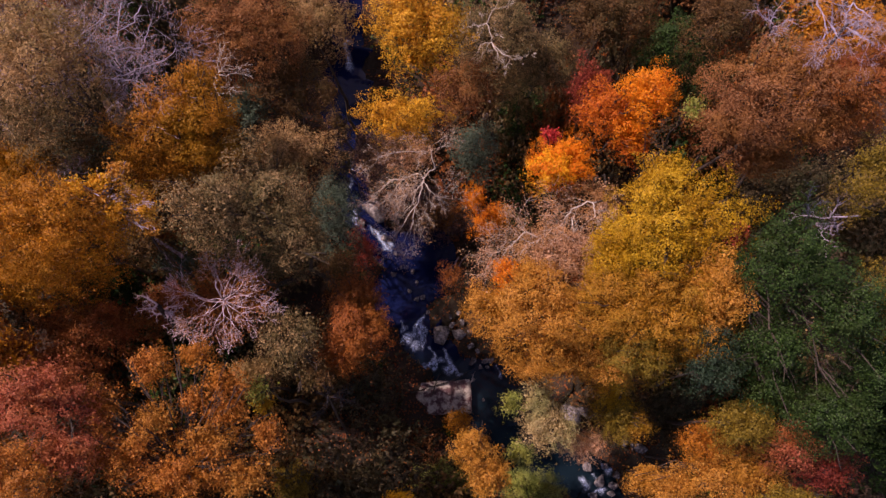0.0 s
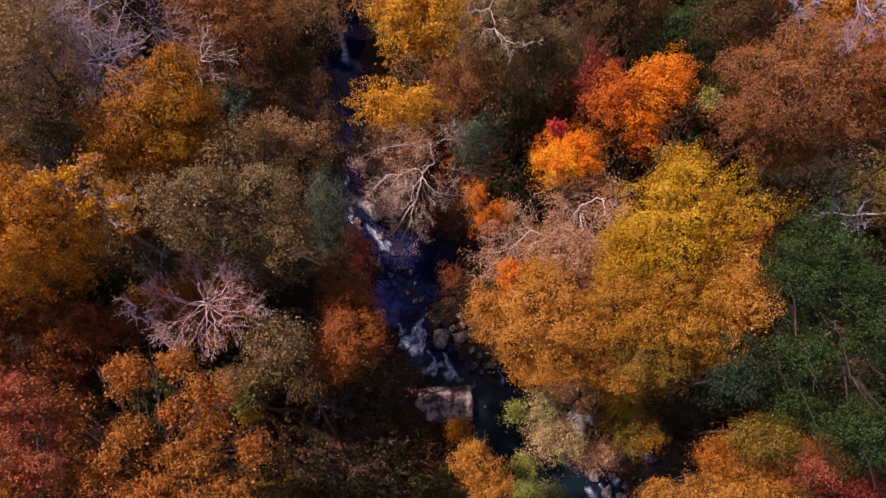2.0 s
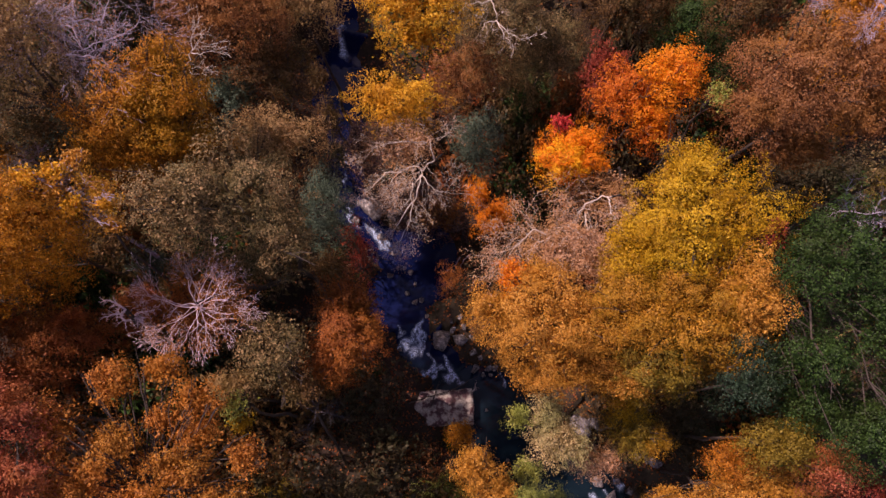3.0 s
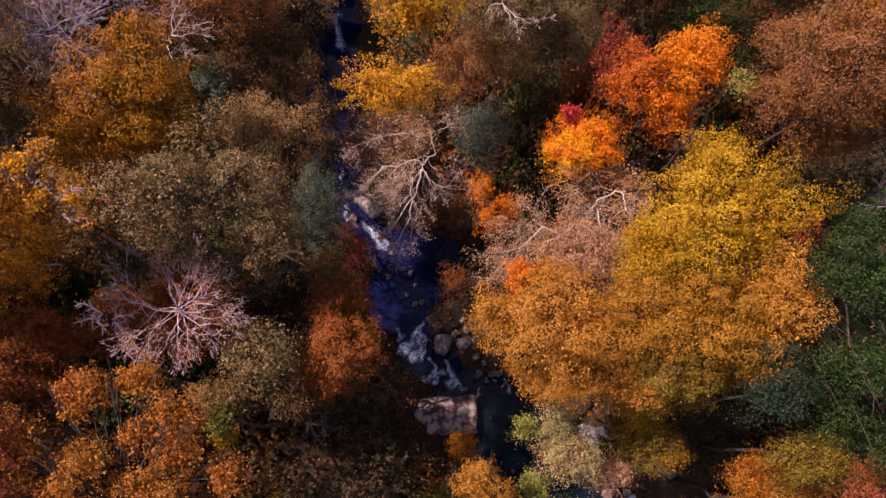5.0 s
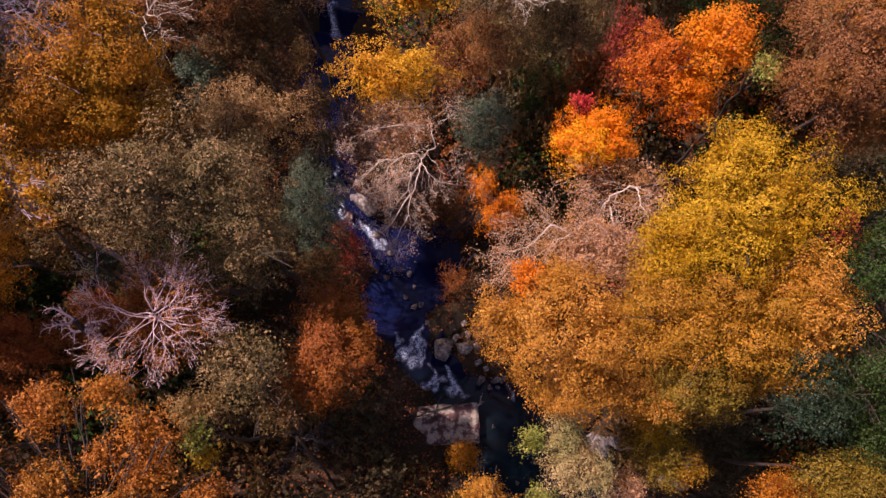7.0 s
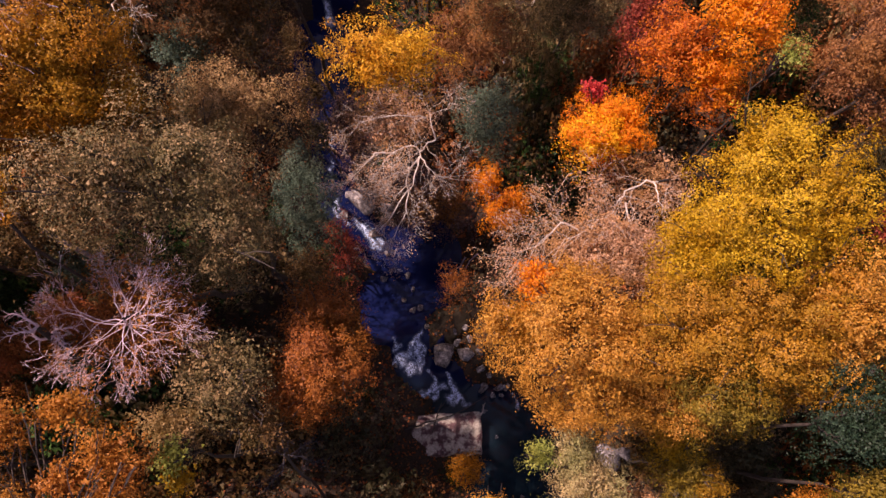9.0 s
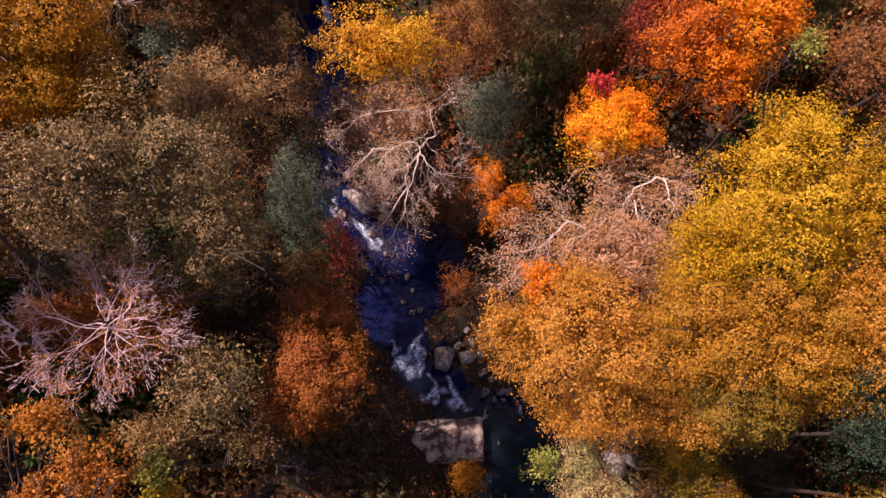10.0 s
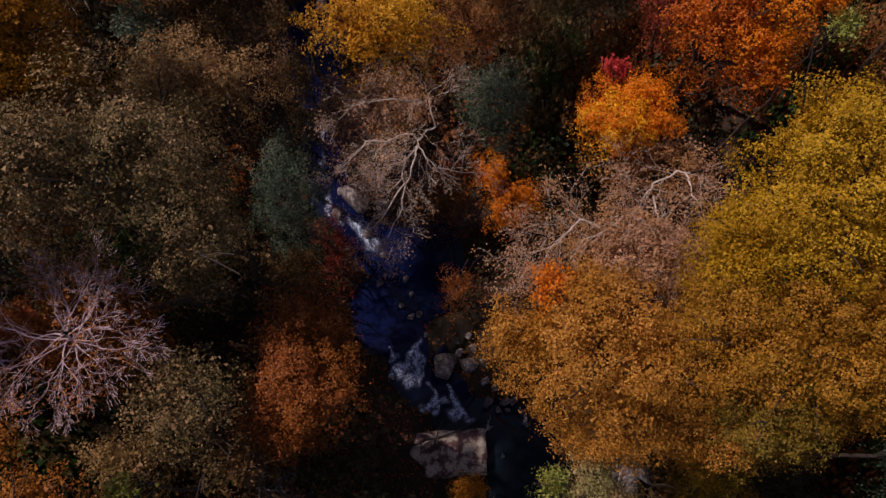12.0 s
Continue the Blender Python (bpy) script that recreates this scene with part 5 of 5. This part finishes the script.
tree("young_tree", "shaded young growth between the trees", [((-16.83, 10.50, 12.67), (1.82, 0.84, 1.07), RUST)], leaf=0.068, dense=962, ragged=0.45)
tree("young_tree", "young growth filling the gap between trees, coloured dark for shade", [((18.49, 20.43, 12.07), (2.12, 1.25, 1.60), SHADEBRUSH)], leaf=0.068, dense=962, ragged=0.45)
tree("young_tree", "young growth filling the gap between trees, coloured dark for shade", [((20.75, 19.85, 11.90), (1.81, 1.11, 1.41), SHADEBRUSH)], leaf=0.068, dense=962, ragged=0.45)
tree("young_tree", "young growth filling the gap between trees, coloured dark for shade", [((16.82, 20.62, 11.24), (1.55, 1.14, 1.45), SHADEBRUSH)], leaf=0.068, dense=962, ragged=0.45)
tree("young_tree", "young growth filling the gap between trees, coloured dark for shade", [((12.09, 10.67, 4.80), (1.59, 1.17, 1.49), SHADEBRUSH)], leaf=0.068, dense=962, ragged=0.45)
tree("young_tree", "young growth filling the gap between trees, coloured dark for shade", [((12.68, 9.31, 4.12), (1.43, 1.17, 1.49), SHADEBRUSH)], leaf=0.068, dense=962, ragged=0.45)
shrub("brush filling the gap between trees, coloured dark for shade", (-4.51, 11.77, 0.86), (1.58, 1.13, 1.44), SHADEBRUSH, leaf=0.068, dense=962)
shrub("shaded young growth between the trees", (-2.75, 7.70, -0.05), (1.36, 0.94, 1.20), GREEN, leaf=0.068, dense=962)
tree("young_tree", "shaded young growth between the trees", [((-9.08, 16.49, 10.20), (1.50, 1.11, 1.41), OLIVE)], leaf=0.068, dense=962, ragged=0.45)
tree("young_tree", "shaded young growth between the trees", [((-12.89, 15.51, 12.15), (1.13, 0.78, 1.00), BLUEGREEN)], leaf=0.068, dense=962, ragged=0.45)
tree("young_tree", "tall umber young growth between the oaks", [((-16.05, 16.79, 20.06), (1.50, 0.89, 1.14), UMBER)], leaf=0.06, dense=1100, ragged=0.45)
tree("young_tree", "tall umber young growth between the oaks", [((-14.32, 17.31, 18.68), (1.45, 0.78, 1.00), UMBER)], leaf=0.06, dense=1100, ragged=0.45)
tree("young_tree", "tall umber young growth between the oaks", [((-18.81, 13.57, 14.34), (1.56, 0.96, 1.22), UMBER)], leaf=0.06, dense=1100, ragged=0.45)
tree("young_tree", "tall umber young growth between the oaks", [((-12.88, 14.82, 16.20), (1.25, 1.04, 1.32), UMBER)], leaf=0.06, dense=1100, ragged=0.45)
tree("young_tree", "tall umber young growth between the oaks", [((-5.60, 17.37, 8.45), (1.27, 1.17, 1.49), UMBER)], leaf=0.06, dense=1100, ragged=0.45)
tree("young_tree", "violet-brown twiggy young growth on the rocky bank", [((-2.82, 22.71, 6.80), (1.33, 0.96, 1.23), VIOLETBRUSH)], leaf=0.06, dense=900, ragged=0.45)
tree("young_tree", "violet-brown twiggy young growth on the rocky bank", [((-0.97, 22.70, 6.82), (1.26, 0.96, 1.23), VIOLETBRUSH)], leaf=0.06, dense=900, ragged=0.45)
tree("young_tree", "violet-brown twiggy young growth on the rocky bank", [((-1.51, 21.96, 5.28), (1.43, 0.86, 1.09), VIOLETBRUSH)], leaf=0.06, dense=900, ragged=0.45)
tree("young_tree", "violet-brown twiggy young growth on the rocky bank", [((0.55, 21.86, 5.25), (1.43, 0.79, 1.01), VIOLETBRUSH)], leaf=0.06, dense=900, ragged=0.45)
tree("young_tree", "violet-brown twiggy young growth on the rocky bank", [((-4.06, 23.61, 8.44), (0.95, 1.26, 1.60), VIOLETBRUSH)], leaf=0.06, dense=900, ragged=0.45)


# ---- the wood goes on all round ----
rng = np.random.default_rng(21)
for x, y, mt, lb in ((-20, 8, AMBER, "amber oak in the surrounding wood"), (-21, 14.5, OCHRE, "ochre oak in the surrounding wood"), (-22, 21, TAWNY, "tawny oak in the surrounding wood"),
                     (-19, 28, RUST, "rust-brown oak in the surrounding wood"), (-12, 33, OLIVE, "olive oak in the surrounding wood"), (-2, 38, OLIVEGOLD, "olive-gold oak in the surrounding wood"),
                     (6, 37, RUST, "rust-brown oak in the surrounding wood"), (14, 33, TAWNY, "tawny oak in the surrounding wood"), (21, 27, AMBER, "amber oak in the surrounding wood"),
                     (22, 18, OLIVE, "olive oak in the surrounding wood"), (22, 9, GREEN, "green oak in the surrounding wood"), (-18, 1, ROSE, "rose-red oak in the surrounding wood"),
                     (-9, -1, ORANGE, "orange oak in the surrounding wood"), (4, -2, OLIVEGOLD, "olive-gold oak in the surrounding wood"), (16, 0, ORANGE, "orange oak in the surrounding wood")):
    h = float(ground_h(x, y)) + rng.uniform(9.5, 11.5)
    tree("oak_tree", lb, [((x, y, h), (rng.uniform(3.2, 4), rng.uniform(3.2, 4), rng.uniform(3.4, 4.2)), mt)], leaf=0.13, dense=420)


# ---- undergrowth on the slopes ----
rng = np.random.default_rng(7)
kinds = []
for mt, lb in ((SHADEBRUSH, "dark brown undergrowth bush, its colour darkened for the wood's shade"), (RUST, "rust-brown undergrowth bush in the wood's shade"), (OLIVE, "olive undergrowth bush in the wood's shade"),
               (GREEN, "dark green undergrowth bush in the wood's shade"), (UMBER, "umber undergrowth bush in the wood's shade")):
    for size in (1.5, 2.4):
        kinds.append(shrub(lb, (0, 0, float(ground_h(0, 0)) + size * 0.9), (size, size, size * 0.8), mt, 0.17, 80))
for k in kinds:
    tagged(k, group="undergrowth bushes")
used = set()
thicket = [[] for _ in range(5)]
count = 0
while count < 270:
    x, y = rng.uniform(-21, 21), rng.uniform(1, 42)
    d, _, hw = stream_at(np.array([x]), np.array([y]))
    out = float(d[0] - hw[0])
    i = int(rng.integers(0, len(kinds)))
    big = i % 2
    if out < (3.6 if big else 2.2) or (5 < x < 13 and 6 < y < 11) or (-3.5 < x < 2.8 and 10 < y < 21):
        continue
    # only the darkest bushes here, so their colour makes this pocket's shade
    if -10 < x < 3 and y < 14.5:
        i = (0, 1, 8, 9)[i % 4]
    s = rng.uniform(0.75, 1.25)
    tall = s * (1.6 if out > 6 else 1.0)
    place = pose(x, y, float(ground_h(x, y)) - 0.15, 0, 0, rng.uniform(0, 360)) @ Matrix.Diagonal((s, s, tall, 1))
    if i not in used:
        kinds[i].matrix_basis = place
        used.add(i)
    elif count < 120:
        copy_thing(kinds[i], place)
    else:
        thicket[i // 2].append((kinds[i], place))
    count += 1
for rest in thicket:
    vs, fs, n = [], [], 0
    for k, place in rest:
        me = [c for c in k.children if c.name.startswith("foliage")][0].data
        co = np.empty(len(me.vertices) * 3, np.float32)
        me.vertices.foreach_get("co", co)
        m4 = np.array(place)
        vs.append(co.reshape(-1, 3) @ m4[:3, :3].T + m4[:3, 3])
        fs.append(np.arange(len(me.vertices)).reshape(-1, 3) + n)
        n += len(me.vertices)
    if vs:
        tagged(new("thicket", mesh_from("thicket", np.concatenate(vs), np.concatenate(fs), me.materials[0])), "tangled thicket of shaded undergrowth on the slopes", "thicket", kind="stuff")


# ---- low brush and fallen leaves along the banks ----
low = []
for mt, lb in ((SHADEBRUSH, "low brush on the stream bank, coloured dark for shade"), (RUST, "low rust-brown brush on the stream bank"), (TAWNY, "low tawny brush on the stream bank"), (GREEN, "low green brush on the stream bank")):
    low.append(tagged(shrub(lb, (0, 0, float(ground_h(0, 0)) + 0.4), (0.75, 0.75, 0.45), mt, 0.075, 400), group="low brush on the banks"))
used = set()
count = 0
while count < 90:
    x, y = rng.uniform(-10, 13), rng.uniform(4, 38)
    d, _, hw = stream_at(np.array([x]), np.array([y]))
    out = float(d[0] - hw[0])
    if not 0.55 < out < 3.2 or (-3 < x < 2.8 and 10.5 < y < 20.5):
        continue
    i = int(rng.choice(4, p=(0.4, 0.25, 0.2, 0.15)))
    s = rng.uniform(0.6, 1.3)
    place = pose(x, y, float(ground_h(x, y)) - 0.12, 0, 0, rng.uniform(0, 360)) @ Matrix.Diagonal((s, s, s, 1))
    if i in used:
        copy_thing(low[i], place)
    else:
        low[i].matrix_basis = place
        used.add(i)
    count += 1

x, y = rng.uniform(-14, 15, 26000), rng.uniform(3, 38, 26000)
d, _, hw = stream_at(x, y)
ok = d - hw > 0.15
x, y = x[ok], y[ok]
v, f = leaves(np.stack([x, y, ground_h(x, y) + 0.03], 1), 1, 0.01, 0.13, rng, lift=2.5)
tagged(new("leaf_litter", mesh_from("leaf_litter", v, f, RUST)), "fallen rust-brown leaves scattered on the forest floor", "leaf litter", kind="stuff")
